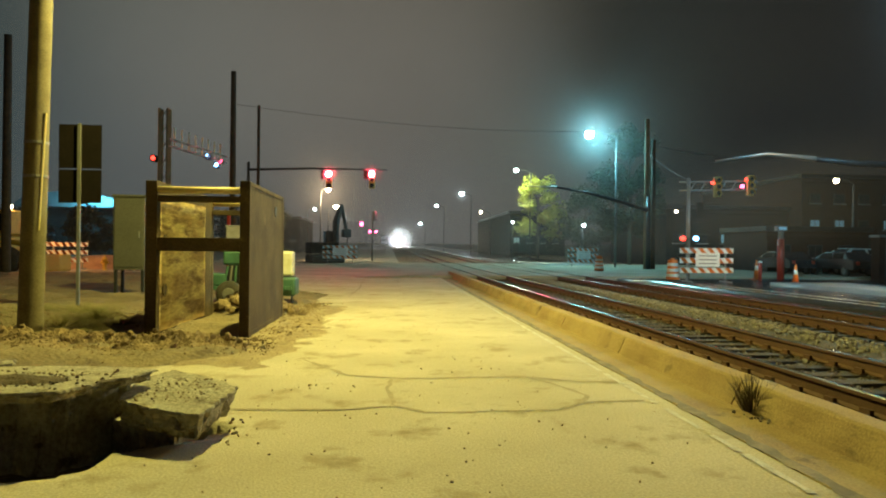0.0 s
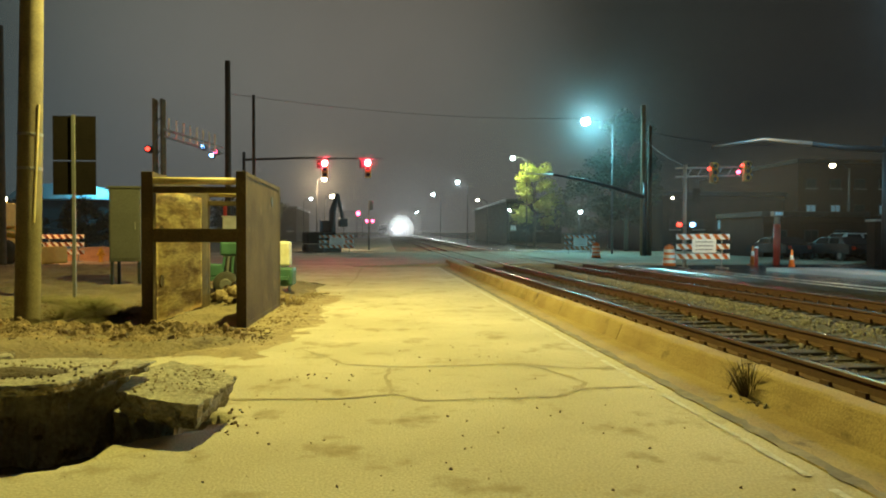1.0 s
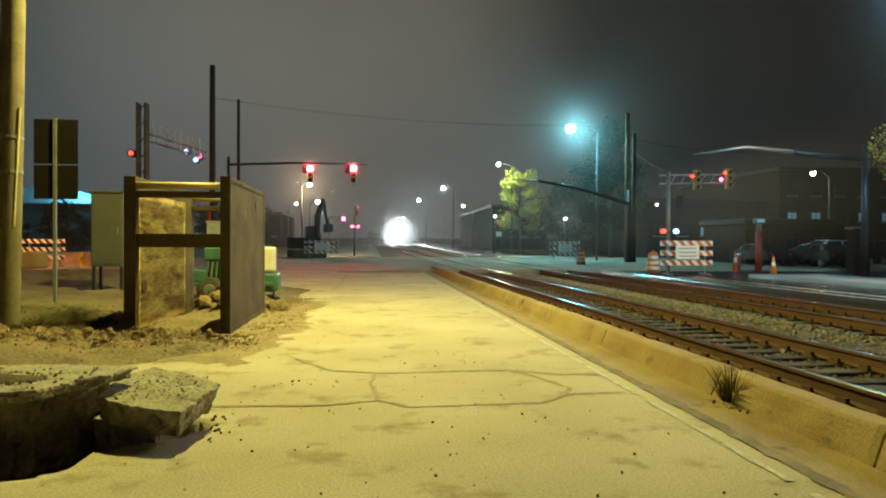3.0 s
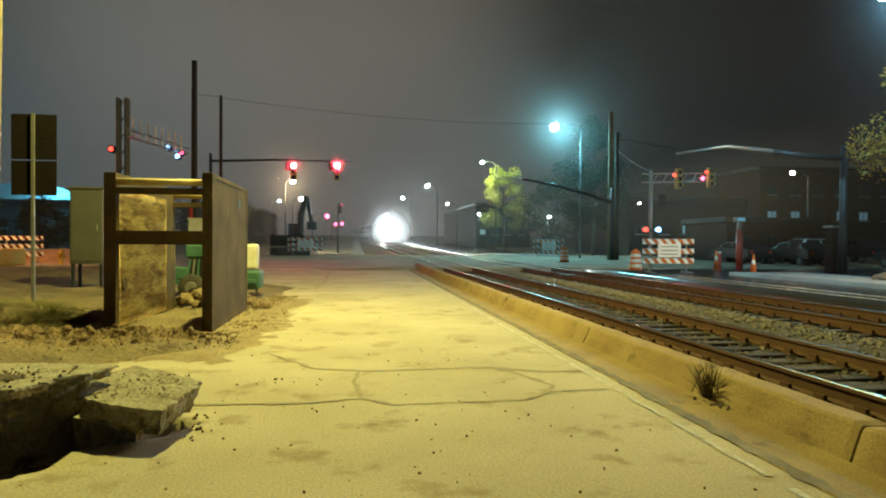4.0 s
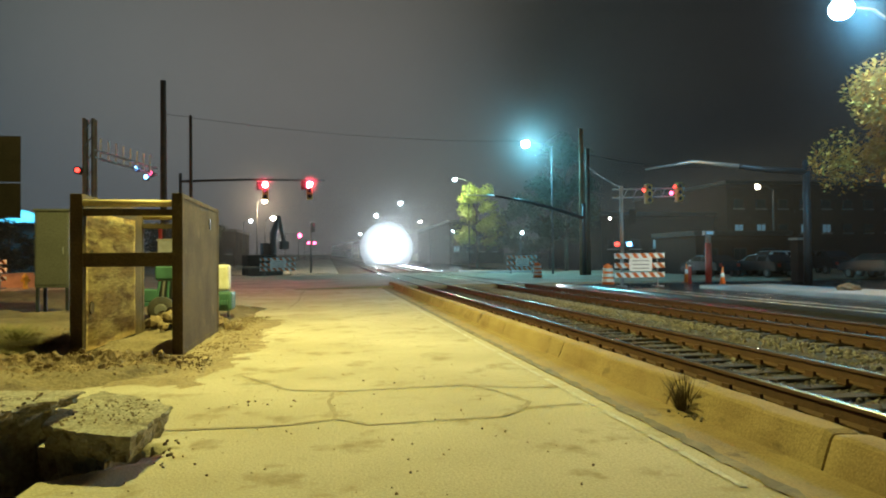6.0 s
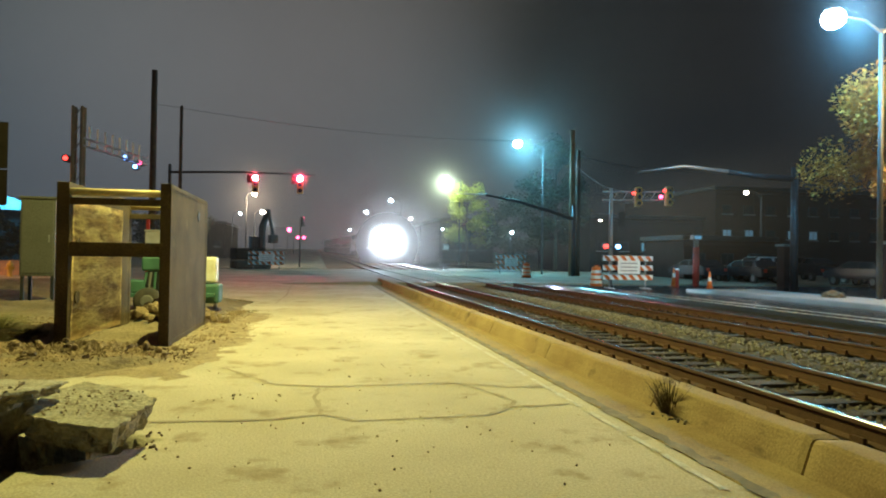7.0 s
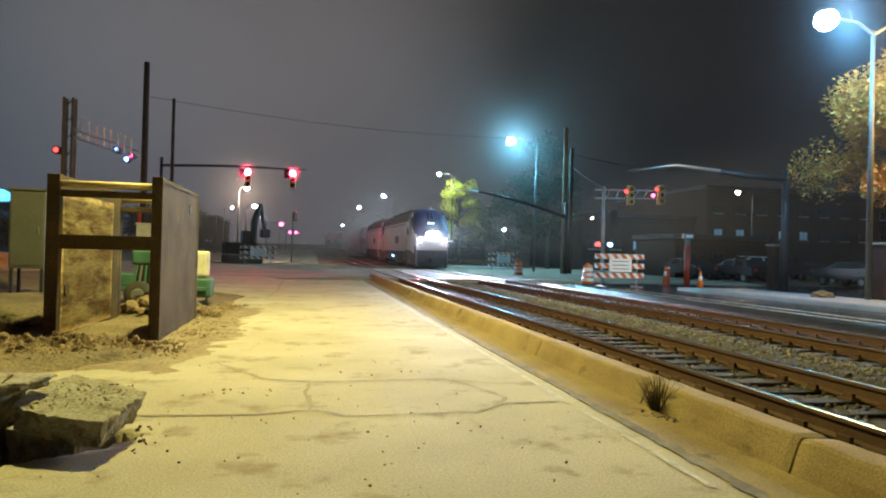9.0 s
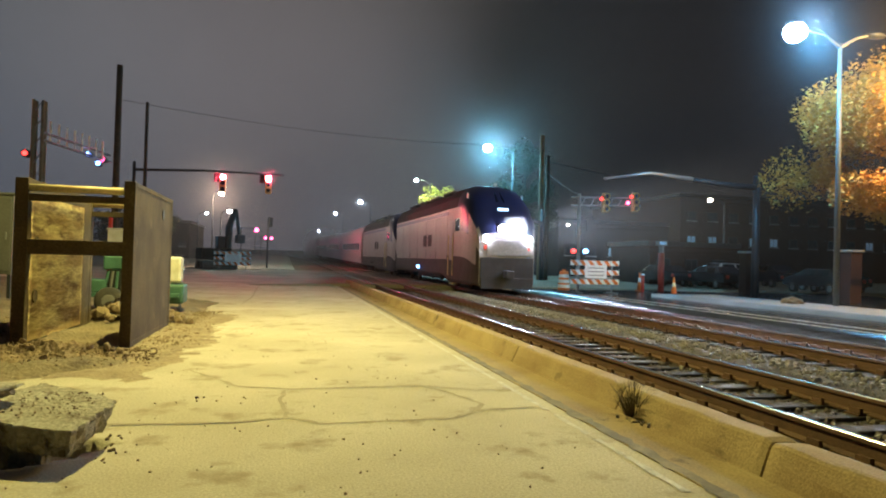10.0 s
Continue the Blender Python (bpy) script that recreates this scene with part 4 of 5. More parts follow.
def signal_gantry():
    """The traffic signals that hang over the street past the crossing."""
    s = empty("traffic_signal", pose(-10.8, 51.45, rise(51.45)), "traffic signal mast with two burning red lights", "traffic signal", "traffic signals")
    part("mast", tube(bmesh.new(), [(0, 0, -0.3), (0, 0, 8.0)], [0.16, 0.11], 12), M_DARK, s, smooth=True)
    part("arm", tube(bmesh.new(), [(0, 0, 7.4), (5, 0, 7.6), (10.6, 0, 7.58)], [0.1, 0.08, 0.05], 10), M_DARK, s, smooth=True)
    for dx, z in ((6.15, 6.72), (9.45, 6.78)):
        signal_head(s, dx, -0.14, z, 0, size=1.3)
        part("backing", bx(dx - 0.65, dx - 0.25, 0.02, 0.05, z + 0.1, z + 0.75, 0.003), M_SIGN, s, "small sign beside the signal")
    return s


signal_gantry()


def coach_red_light():
    """A made-up red lamp on a short mast past the street, added to redden the coaches."""
    s = empty("crossing_signal", pose(-1.6, 70.2, rise(70.2), 0, 0, 128), "short mast with a red lamp added to redden the coaches", "crossing signal")
    part("mast", rod(bmesh.new(), (0, 0.2, -0.2), (0, 0.2, 5.2), 0.09, 0.07), M_DARK, s, smooth=True)
    signal_head(s, 0, 0, 4.8, 0, mat=M_DARK, lens=G_COACH_RED)
    return s


coach_red_light()


def far_signal(x, y, z, mat, r=0.3, arm=3.0, label="far traffic signal glowing red"):
    s = empty("traffic_signal", pose(x, y, 0), label, "traffic signal", "far traffic signals")
    part("mast", rod(bmesh.new(), (-arm, 0.3, rise(y) - 0.2), (-arm, 0.3, z + 0.6), 0.12, 0.09), M_DARK, s)
    part("arm", rod(bmesh.new(), (-arm, 0.3, z + 0.45), (0.2, 0.3, z + 0.45), 0.06), M_DARK, s)
    h = part("signal_head", bx(-0.2, 0.2, 0.02, 0.24, z - 0.85, z + 0.4, 0.02), M_DARK, s)
    part("lens", ball(bmesh.new(), (0, 0, z), r, (1, 0.5, 1)), mat, h, "lit lens", True)


far_signal(-5.76, 140, 6.7, G_PINK, 0.42)
far_signal(-5.66, 200, 6.7, G_PINK, 0.4)
far_signal(-3.9, 200, 6.7, G_PINK, 0.4)


def rail_cantilever():
    """Railway signal bridge on the building-site side, seen from the side."""
    g = empty("signal_bridge", pose(-12.6, 38, 0), "railway signal cantilever with ladder rungs and small coloured lights", "railway signal")
    for dx, dy in ((-0.22, -0.2), (0.22, -0.2), (-0.22, 0.2), (0.22, 0.2)):
        part("leg", rod(bmesh.new(), (dx, dy, -0.3), (dx, dy, 9.2), 0.09), M_WOOD, g)
    for k in range(10):
        part("brace", rod(bmesh.new(), (-0.22, -0.2, 0.4 + 0.9 * k), (0.22, -0.2, 1.1 + 0.9 * k), 0.03), M_GALV, g)
    for z in (7.15, 7.55):
        part("boom", rod(bmesh.new(), (0.2, 0, z), (1.55, 7.7, z + 0.05), 0.07), M_GALV, g)
    for k in range(8):
        a = 0.28 + 0.16 * k
        part("walkway_rail", rod(bmesh.new(), (a, a * 5.1 - 0.6, 7.2), (a, a * 5.1 - 0.6, 8.3), 0.05), M_CREAM, g)
    for dx, dy, z, mat in ((1.0, 5.2, 7.25, G_BLUE), (1.35, 7.0, 7.2, G_STRIP), (1.2, 6.6, 6.9, G_BLUE), (-0.45, -0.3, 6.37, G_LAMP)):
        h = part("lamp_unit", rod(bmesh.new(), (dx, dy - 0.2, z), (dx, dy + 0.25, z), 0.2, 0.2, 16), M_DARK, g, "round signal lamp hood")
        part("lens", ball(bmesh.new(), (dx, dy - 0.22, z), 0.13, (1, 0.5, 1)), mat, h, "glowing lens", True)
    return g


rail_cantilever()


def crossing_signal():
    s = empty("crossing_signal", pose(15.55, 33, 0.1), "level crossing signal with flashing lights and a cantilever of traffic heads", "crossing signal")
    part("mast", rod(bmesh.new(), (0, 0, -0.2), (0, 0, 5.2), 0.1, 0.09, 14), M_GALV, s, smooth=True)
    for z in (4.55, 5.0):
        part("boom", rod(bmesh.new(), (-0.5, 0, z), (3.7, 0, z + 0.12), 0.045), M_GALV, s)
    for i in range(7):
        part("boom_brace", rod(bmesh.new(), (0.1 + 0.55 * i, 0, 4.56 + 0.015 * i), (0.38 + 0.55 * i, 0, 5.02 + 0.015 * i), 0.022), M_GALV, s)
    signal_head(s, 1.42, -0.25, 4.75, 9)
    signal_head(s, 3.2, -0.25, 4.85, 9)
    part("beacon", ball(bmesh.new(), (1.15, -0.3, 4.95), 0.09), G_LAMP, s, "lit red lamp", True)
    part("beacon", ball(bmesh.new(), (2.75, -0.3, 4.8), 0.11), G_STRIP, s, "lit red lamp", True)
    part("beacon", ball(bmesh.new(), (2.95, -0.3, 5.15), 0.085), G_LAMP, s, "lit red lamp", True)
    part("crossbar", rod(bmesh.new(), (-0.5, -0.1, 2.04), (0.4, -0.1, 2.04), 0.035), M_DARK, s)
    for dx, mat in ((-0.42, G_LAMP), (0.28, G_BLUE)):
        h = part("flasher_hood", rod(bmesh.new(), (dx, -0.12, 2.06), (dx, -0.3, 2.06), 0.17, 0.17, 16), M_DARK, s, "black flasher hood")
        part("lens", ball(bmesh.new(), (dx, -0.31, 2.06), 0.12, (1.3, 0.5, 1)), mat, h, "glowing lens", True)
    part("small_sign", bx(0.42, 0.8, -0.06, -0.03, 3.15, 3.95), M_SIGN, s, "narrow hanging sign")
    return s


crossing_signal()


def mast_arm(x, y, pts, radii, h, pale, label):
    s = empty("mast_arm_pole", pose(x, y, 0), label, "signal mast", "signal mast arms")
    part("mast", rod(bmesh.new(), (0, 0, -0.2), (0, 0, h), 0.19, 0.15, 14), M_DARK, s, smooth=True)
    part("arm", tube(bmesh.new(), pts[:pale + 1], radii[:pale + 1], 12), M_DARK, s, smooth=True)
    part("arm_tip", tube(bmesh.new(), pts[pale:], radii[pale:], 12), M_GALV, s, "pale galvanised arm tip", smooth=True)
    return s


mast_arm(21.9, 27, [(0, 0, 5.35), (-1.9, 0, 5.4), (-3.5, 0, 5.55), (-5.7, 0, 5.72), (-8.0, 0, 5.35)], [0.15, 0.13, 0.11, 0.075, 0.05], 5.9, 2, "dark signal mast with a long curved arm and pale tip")
mast_arm(19.3, 47.5, [(0, 0, 4.5), (-2.2, 0, 5.15), (-4.5, 0, 5.75), (-7, 0, 6.15), (-9.2, 0, 6.2)], [0.15, 0.13, 0.11, 0.08, 0.05], 5.6, 3, "dark signal mast with a long sagging arm")


# red light falling on this post is put into its colour
def red_lit_post():
    s = empty("beacon_post", pose(20.62, 33, 0.1), "post with red light put into its colour and a small pale lamp on top", "post")
    part("post", rod(bmesh.new(), (0, 0, -0.2), (0, 0, 2.1), 0.17, 0.17, 14), M_RED, s, smooth=True)
    part("collar", rod(bmesh.new(), (0, 0, 2.103), (0, 0, 2.5), 0.14, 0.14, 14), M_GALV, s)
    h = part("lamp_box", bx(-0.28, 0.28, -0.15, 0.15, 2.52, 2.78, 0.02), M_GALV, s)
    part("lens", bx(-0.2, 0.2, -0.17, -0.152, 2.57, 2.73), G_WIN, h, "pale lit lens")
    return s


red_lit_post()
# the taller left post is coloured red in place of red light on it
for x, y in ((18.6, 31.5), (-7.13, 30)):
    s = empty("marker_post", pose(x, y, 0), "short post in a red-orange colour", "post", "marker posts")
    part("post", rod(bmesh.new(), (0, 0, -0.2), (0, 0, 0.95 if x > 0 else 3.0), 0.09, 0.08, 12), M_RED, s, smooth=True)
    part("cap", turned(bmesh.new(), [(0.1, 0), (0.1, 0.05), (0.04, 0.09)], 12, (0, 0, 0.953 if x > 0 else 3.003)), M_WHITE, s)


def relay_box():
    b = empty("relay_box", pose(-6.75, 29.4, 0.0), "pale metal relay box on a post beside the tracks", "equipment box")
    part("post", rod(bmesh.new(), (0, 0, -0.3), (0, 0, 1.5), 0.06), M_GALV, b)
    part("case", bx(-0.3, 0.3, -0.2, 0.2, 1.502, 2.35, 0.03), M_CREAM, b)
    part("hood", bx(-0.34, 0.34, -0.24, 0.24, 2.353, 2.42, 0.02), M_CREAM, b)


relay_box()

# ---------------------------------------------------------------- buildings, vehicles, trees
def building(x0, x1, y0, y1, h, mat, label, rows=(), name="building", z0=0.0):
    """A block with real window recesses on the side that faces the railway crossing."""
    b = empty(name, pose(x0, y0, z0), label, "building", "buildings")
    w, d = x1 - x0, y1 - y0
    part("wall", bx(0, w, 0, d, -0.5, h), mat, b)
    part("roof", bx(-0.25, w + 0.25, -0.25, d + 0.25, h + 0.003, h + 0.35, 0.03), M_DARK, b, "dark flat roof edge")
    part("cornice", bx(-0.12, w + 0.12, -0.12, -0.003, h - 0.5, h - 0.25, 0.02), mat, b)
    for wx, wz, ww, wh, lit in rows:
        win = part("window", bx(wx - 0.06, wx + ww + 0.06, -0.09, -0.003, wz - 0.06, wz + wh + 0.06, 0.01), M_DARK, b)
        for k in range(2):
            part("pane", bx(wx + k * ww / 2 + 0.03, wx + (k + 1) * ww / 2 - 0.03, -0.105, -0.092, wz, wz + wh), G_WIN if lit else M_GLASS, win, "lit pane" if lit else "dark pane")
        part("sill", bx(wx - 0.15, wx + ww + 0.15, -0.2, -0.0925, wz - 0.16, wz - 0.07), M_WALK, win)
    return b


def grid_rows(w, n, levels, lit, seed, ww=0.95, wh=0.8):
    rng = random.Random(seed)
    return [(w * (i + 0.5) / n - ww / 2, z, ww, wh, rng.random() < lit) for z in levels for i in range(n)]


building(39.6, 75, 60, 80, 8.6, M_BRICK, "dark red-brick building with a few lit windows", grid_rows(35, 14, (3.7,), 0.25, 4) + grid_rows(35, 14, (6.2,), 0.0, 6), z0=0.15)
building(27, 39.4, 62, 78, 5.5, M_RENDER, "long low dark building behind the car park", grid_rows(12, 5, (2.2,), 0.15, 8), z0=0.2)
building(26.5, 34, 44, 50, 3.0, M_BRICK, "low dark brick kiosk beside the car park", grid_rows(7, 3, (1.2,), 0.0, 3), z0=0.0)
building(-48, -33, 90, 110, 6.4, M_RENDER, "far low building with a blue-lit roof edge", grid_rows(15, 6, (2.6,), 0.0, 9), z0=0.4)
building(-30, -16, 120, 140, 6.0, M_RENDER, "far dark building past the crossing", grid_rows(14, 6, (2.0,), 0.15, 12), z0=0.8)
building(20.5, 30, 110, 150, 7.0, M_RENDER, "far dark building along the climbing street", grid_rows(9, 4, (2.0, 4.5), 0.12, 14), z0=0.8)
bm = bmesh.new()
arch = [[bm.verts.new((-40.5 + 6.6 * math.cos(a), yy, 6.4 + 2.0 * math.sin(a))) for a in (math.pi * k / 16 for k in range(17))] for yy in (86.6, 89.6)]
for k in range(16):
    bm.faces.new((arch[0][k], arch[0][k + 1], arch[1][k + 1], arch[1][k]))
bm.faces.new(arch[0])
bm.faces.new(arch[1][::-1])
tagged(part("canopy", bm, M_WALK, None, "pale arched canopy roof lit cyan by an unseen lamp"), category="canopy")
for x in (-46.4, -34.6):
    tagged(part("canopy_post", rod(bmesh.new(), (x, 88, -0.2), (x, 88, 6.42), 0.14), M_WALK, None, "pale steel post of the arched canopy"), category="post", group="canopy posts")
# bare lamp without a fixture, added to colour the arched roof cyan
lamp("unseen_cyan_lamp", (-36.5, 84.0, 7.2), (0.12, 0.7, 1.0), 2600, 0.2)


def car(x, y, turn, mat, label, suv=True):
    c = empty("parked_car", pose(x, y, 0.06, 0, 0, turn), label, "car", "parked cars")
    h = 0.25 if suv else 0.0
    bm = bmesh.new()
    prof = [(-2.3, 0.45), (-2.32, 0.85), (-2.2, 1.0 + h * 0.4), (-1.75, 1.05 + h), (-1.3, 1.48 + h), (0.6, 1.5 + h), (1.25, 1.05 + h * 0.8), (2.15, 0.92 + h * 0.6), (2.3, 0.7), (2.28, 0.45)]
    rings = [[bm.verts.new((px, s * (0.9 if pz < 1.2 + h * 0.6 else 0.72), pz)) for px, pz in prof] for s in (-1, 1)]
    n = len(prof)
    for i in range(n):
        bm.faces.new((rings[0][i], rings[0][(i + 1) % n], rings[1][(i + 1) % n], rings[1][i]))
    bm.faces.new(rings[0][::-1])
    bm.faces.new(rings[1])
    bmesh.ops.bevel(bm, geom=bm.edges[:], offset=0.05, segments=2, affect="EDGES")
    body = part("body", bm, mat, c, smooth=False)
    for s in (-1, 1):
        for a, b2 in ((-1.35, -0.45), (-0.35, 0.65)):
            bm = bmesh.new()
            v = [bm.verts.new(q) for q in ((a, s * 0.885, 1.08 + h), (b2 + 0.2 * (b2 > 0), s * 0.885, 1.08 + h), (b2, s * 0.76, 1.42 + h), (a + 0.1, s * 0.76, 1.42 + h))]
            bm.faces.new(v)
            bmesh.ops.solidify(bm, geom=bm.faces[:], thickness=0.03)
            part("side_window", bm, M_GLASS, body)
    bm = bmesh.new()
    bm.faces.new([bm.verts.new(q) for q in ((1.28, -0.7, 1.08 + h * 0.8), (1.28, 0.7, 1.08 + h * 0.8), (0.68, 0.62, 1.47 + h), (0.68, -0.62, 1.47 + h))])
    bmesh.ops.solidify(bm, geom=bm.faces[:], thickness=-0.03)
    part("windscreen", bm, M_GLASS, body)
    for wx in (-1.45, 1.4):
        for s in (-1, 1):
            w = part("wheel", turned(bmesh.new(), [(0.2, 0), (0.31, 0.01), (0.335, 0.05), (0.335, 0.17), (0.31, 0.21), (0.2, 0.22)], 18), M_RUBBER, c, smooth=True)
            w.matrix_basis = pose(wx, s * 0.8 + 0.11, 0.335, 90, 0, 0)
            part("rim", turned(bmesh.new(), [(0.17, -0.006), (0.19, 0.0), (0.19, 0.222), (0.17, 0.228)], 14), M_GALV, w)
    for s in (-0.65, 0.65):
        part("headlight", bx(2.24, 2.325, s - 0.16, s + 0.16, 0.68, 0.82, 0.01), M_WHITE, body)
        part("tail_light", bx(-2.345, -2.28, s - 0.1, s + 0.1, 0.72, 0.92, 0.01), M_RED, body)
    return c


for x, y, t, m, l, s in ((30.6, 41.0, 182, M_CARW, "white sport utility vehicle parked in the lot", True), (26.0, 41.5, 90, M_CARD, "dark car parked in the lot", False),
                         (28.0, 38.5, 90, M_CARD, "dark saloon car parked in the lot", False), (36.5, 43.5, 88, M_CARD, "dark car parked in the lot", True),
                         (40.5, 42.0, 92, M_CARW, "pale car parked in the lot", False), (34.5, 35.5, 92, M_CARD, "dark car parked in the lot", False), (31.5, 33.0, 90, M_CARD, "black car parked by the pavement", False)):
    car(x, y, t, m, l, s)
for x, y in ((24.95, 31.4), (24.6, 24.2)):
    s = empty("brick_pier", pose(x, y, 0), "orange-lit square brick pier", "pier", "brick piers")
    part("shaft", bx(-0.3, 0.3, -0.3, 0.3, -0.2, 2.3, 0.02), M_BRICK, s)
    part("cap", bx(-0.37, 0.37, -0.37, 0.37, 2.303, 2.42, 0.02), M_WALK, s)


def excavator():
    e = empty("excavator", pose(-6.0, 62.6, rise(62.6) + 0.02, 0, 0, 20), "dark tracked excavator parked behind a barricade", "excavator")
    for s in (-1, 1):
        part("track", bx(-1.6, 1.6, s * 0.95 - 0.3, s * 0.95 + 0.3, 0, 0.75, 0.15), M_RUBBER, e)
    part("house", bx(-1.6, 1.1, -1.15, 1.15, 0.85, 1.9, 0.1), M_SIGN, e)
    cab_ = part("cab", bx(0.1, 1.35, 0.1, 1.1, 1.9, 3.0, 0.08), M_DARK, e)
    part("window", bx(1.36, 1.375, 0.2, 1.0, 2.05, 2.85), M_GLASS, cab_)
    part("boom", tube(bmesh.new(), [(0.9, -0.4, 1.6), (0.95, -0.4, 3.9), (1.45, -0.4, 5.5)], [0.26, 0.34, 0.2], 8), M_DARK, e)
    part("stick", tube(bmesh.new(), [(1.45, -0.4, 5.5), (1.9, -0.4, 3.2)], [0.2, 0.16], 8), M_DARK, e)
    part("bucket", bx(1.55, 2.35, -0.8, 0.0, 2.4, 3.2, 0.12), M_DARK, e)


excavator()


def site_loader():
    e = empty("wheel_loader", pose(-20.3, 36.5, 0.0, 0, 0, -10), "yellow wheel loader parked on the building site", "loader")
    part("body", bx(-2.2, 0.4, -1.0, 1.0, 0.9, 2.0, 0.12), M_YELLOW, e)
    c = part("cab", bx(-0.3, 0.9, -0.75, 0.75, 2.0, 3.3, 0.08), M_YELLOW, e)
    part("window", bx(-0.2, 0.8, -0.775, -0.755, 2.2, 3.1), M_GLASS, c)
    part("work_light", ball(bmesh.new(), (0.8, -0.6, 3.45), 0.12), G_WARM, c, "burning work light", True)
    for wx in (-1.4, 1.0):
        for s in (-1, 1):
            w = part("wheel", turned(bmesh.new(), [(0.35, 0), (0.66, 0.02), (0.7, 0.1), (0.7, 0.4), (0.66, 0.48), (0.35, 0.5)], 20), M_RUBBER, e, smooth=True)
            w.matrix_basis = pose(wx, s * 1.0 + 0.25, 0.7, 90, 0, 0)
    part("lift_arm", tube(bmesh.new(), [(0.5, -0.6, 1.7), (1.6, -0.6, 1.5), (2.3, -0.6, 0.6)], [0.14, 0.14, 0.1], 8), M_YELLOW, e)
    part("bucket", bx(2.1, 3.0, -1.2, 1.2, 0.1, 1.0, 0.1), M_YELLOW, e)


site_loader()


def hydrant(x, y):
    h = empty("fire_hydrant", pose(x, y, 0), "yellow cast-iron fire hydrant", "fire hydrant")
    part("barrel", turned(bmesh.new(), [(0.2, -0.2), (0.2, 0.06), (0.13, 0.08), (0.12, 0.6), (0.17, 0.62), (0.17, 0.68), (0.14, 0.78), (0.05, 0.86), (0.04, 0.92)], 18), M_YELLOW, h, smooth=True)
    for s in (-1, 1):
        part("nozzle", rod(bmesh.new(), (s * 0.1, 0, 0.5), (s * 0.23, 0, 0.5), 0.07), M_YELLOW, h)


hydrant(-16.6, 40)
# earth colour carries the orange lamp light of the ground strip
M_BANK = material("orange_lit_earth", (0.50, 0.33, 0.20), 0.95, second=(0.30, 0.19, 0.11), scale=1.2, fine=20, bump=0.8, depth=0.03)
sheet("earth_bank", steps((-34, -12.5, 60)), steps((41, 47, 16)), lambda x, y: -0.1 + (0.85 + 0.25 * n2(x, y, 0.5, 2) + 0.08 * n2(x, y, 2.0, 4)) * smooth(41, 44, y) * (1 - smooth(45.5, 47, y)) * smooth(-12.5, -14.5, x), M_BANK, "low earth bank tinted orange in place of a lamp-lit ground strip")
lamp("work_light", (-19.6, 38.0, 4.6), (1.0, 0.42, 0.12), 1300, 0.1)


def tree(name, x, y, h, r, mat, label, seed, count=5200, trunk=0.16, low=0.35, leaf=0.16):
    """A tapered trunk, limbs and a ragged crown of leaf sprays."""
    rng = random.Random(seed)
    t = empty(name, pose(x, y, rise(y)), label, "tree", "trees")
    bm = bmesh.new()
    tube(bm, [(0, 0, -0.3), (0.05, 0, h * 0.3), (-0.04, 0.05, h * 0.62), (0.05, 0, h * 0.92)], [trunk, trunk * 0.75, trunk * 0.45, trunk * 0.12], 10)
    part("trunk", bm, M_BARK, t, smooth=True)
    limbs, clumps = bmesh.new(), []
    for i in range(26):
        a, k = rng.uniform(0, 6.28), rng.uniform(low, 0.93)
        reach = r * math.sin(math.pi * (0.18 + 0.8 * (k - low) / (1 - low)) ** 0.8) * rng.uniform(0.55, 1.1)
        s = Vector((0, 0, h * k * 0.85))
        e = Vector((math.cos(a) * reach, math.sin(a) * reach, h * k + rng.uniform(-0.2, 0.5)))
        m = s.lerp(e, 0.55) + Vector((0, 0, 0.25))
        tube(limbs, [s, m, e], [trunk * 0.35, trunk * 0.2, trunk * 0.06], 6)
        clumps += [(e, rng.uniform(0.45, 0.9)), (m, rng.uniform(0.35, 0.75)), (m.lerp(e, 0.5) + Vector((rng.gauss(0, 0.3), rng.gauss(0, 0.3), 0.2)), rng.uniform(0.4, 0.8))]
    part("limbs", limbs, M_BARK, t)
    verts, faces = [], []
    for _ in range(count):
        c, cr = rng.choice(clumps)
        d = Vector((rng.gauss(0, 1), rng.gauss(0, 1), rng.gauss(0, 0.7)))
        p = c + d.normalized() * cr * rng.random() ** 0.5 * (r / 2.6)
        q = Euler((rng.uniform(-0.9, 0.9), rng.uniform(-0.9, 0.9), rng.uniform(0, 6.3))).to_matrix()
        s, k = leaf * rng.uniform(0.6, 1.3), len(verts)
        verts += [p + q @ Vector(v) * s for v in ((-0.5, 0, 0), (0, -0.35, 0.08), (0.6, 0, 0), (0, 0.35, 0.08))]
        faces.append((k, k + 1, k + 2, k + 3))
    me = bpy.data.meshes.new("crown")
    me.from_pydata(verts, [], faces)
    me.materials.append(mat)
    o = new("crown", me)
    o.parent = t
    tagged(o, "ragged crown of small leaves", kind="stuff")
    return t


tree("tree", 24.0, 21.3, 10.3, 4.6, M_LEAF, "autumn street tree lit orange by a lamp", 5, 80000, 0.2, 0.2, 0.17)
tree("tree", 18.5, 80.5, 11.2, 3.3, M_LEAF_Y, "leafy street tree lit yellow-green by a lamp", 6, 9000, 0.2, 0.25, 0.24)
tree("tree", 23.3, 62, 14.0, 3.8, M_LEAF_G, "tall dark street tree behind the poles", 7, 13000, 0.24, 0.2, 0.28)
tree("tree", 22.6, 74, 8.5, 3.4, M_LEAF_G, "dark street tree behind the poles", 8, 8000, 0.2, 0.25, 0.32)
tree("tree", -27, 62, 4.5, 3.4, M_LEAF_G, "dark bushy tree behind the building site", 9, 4000, 0.16, 0.2, 0.3)
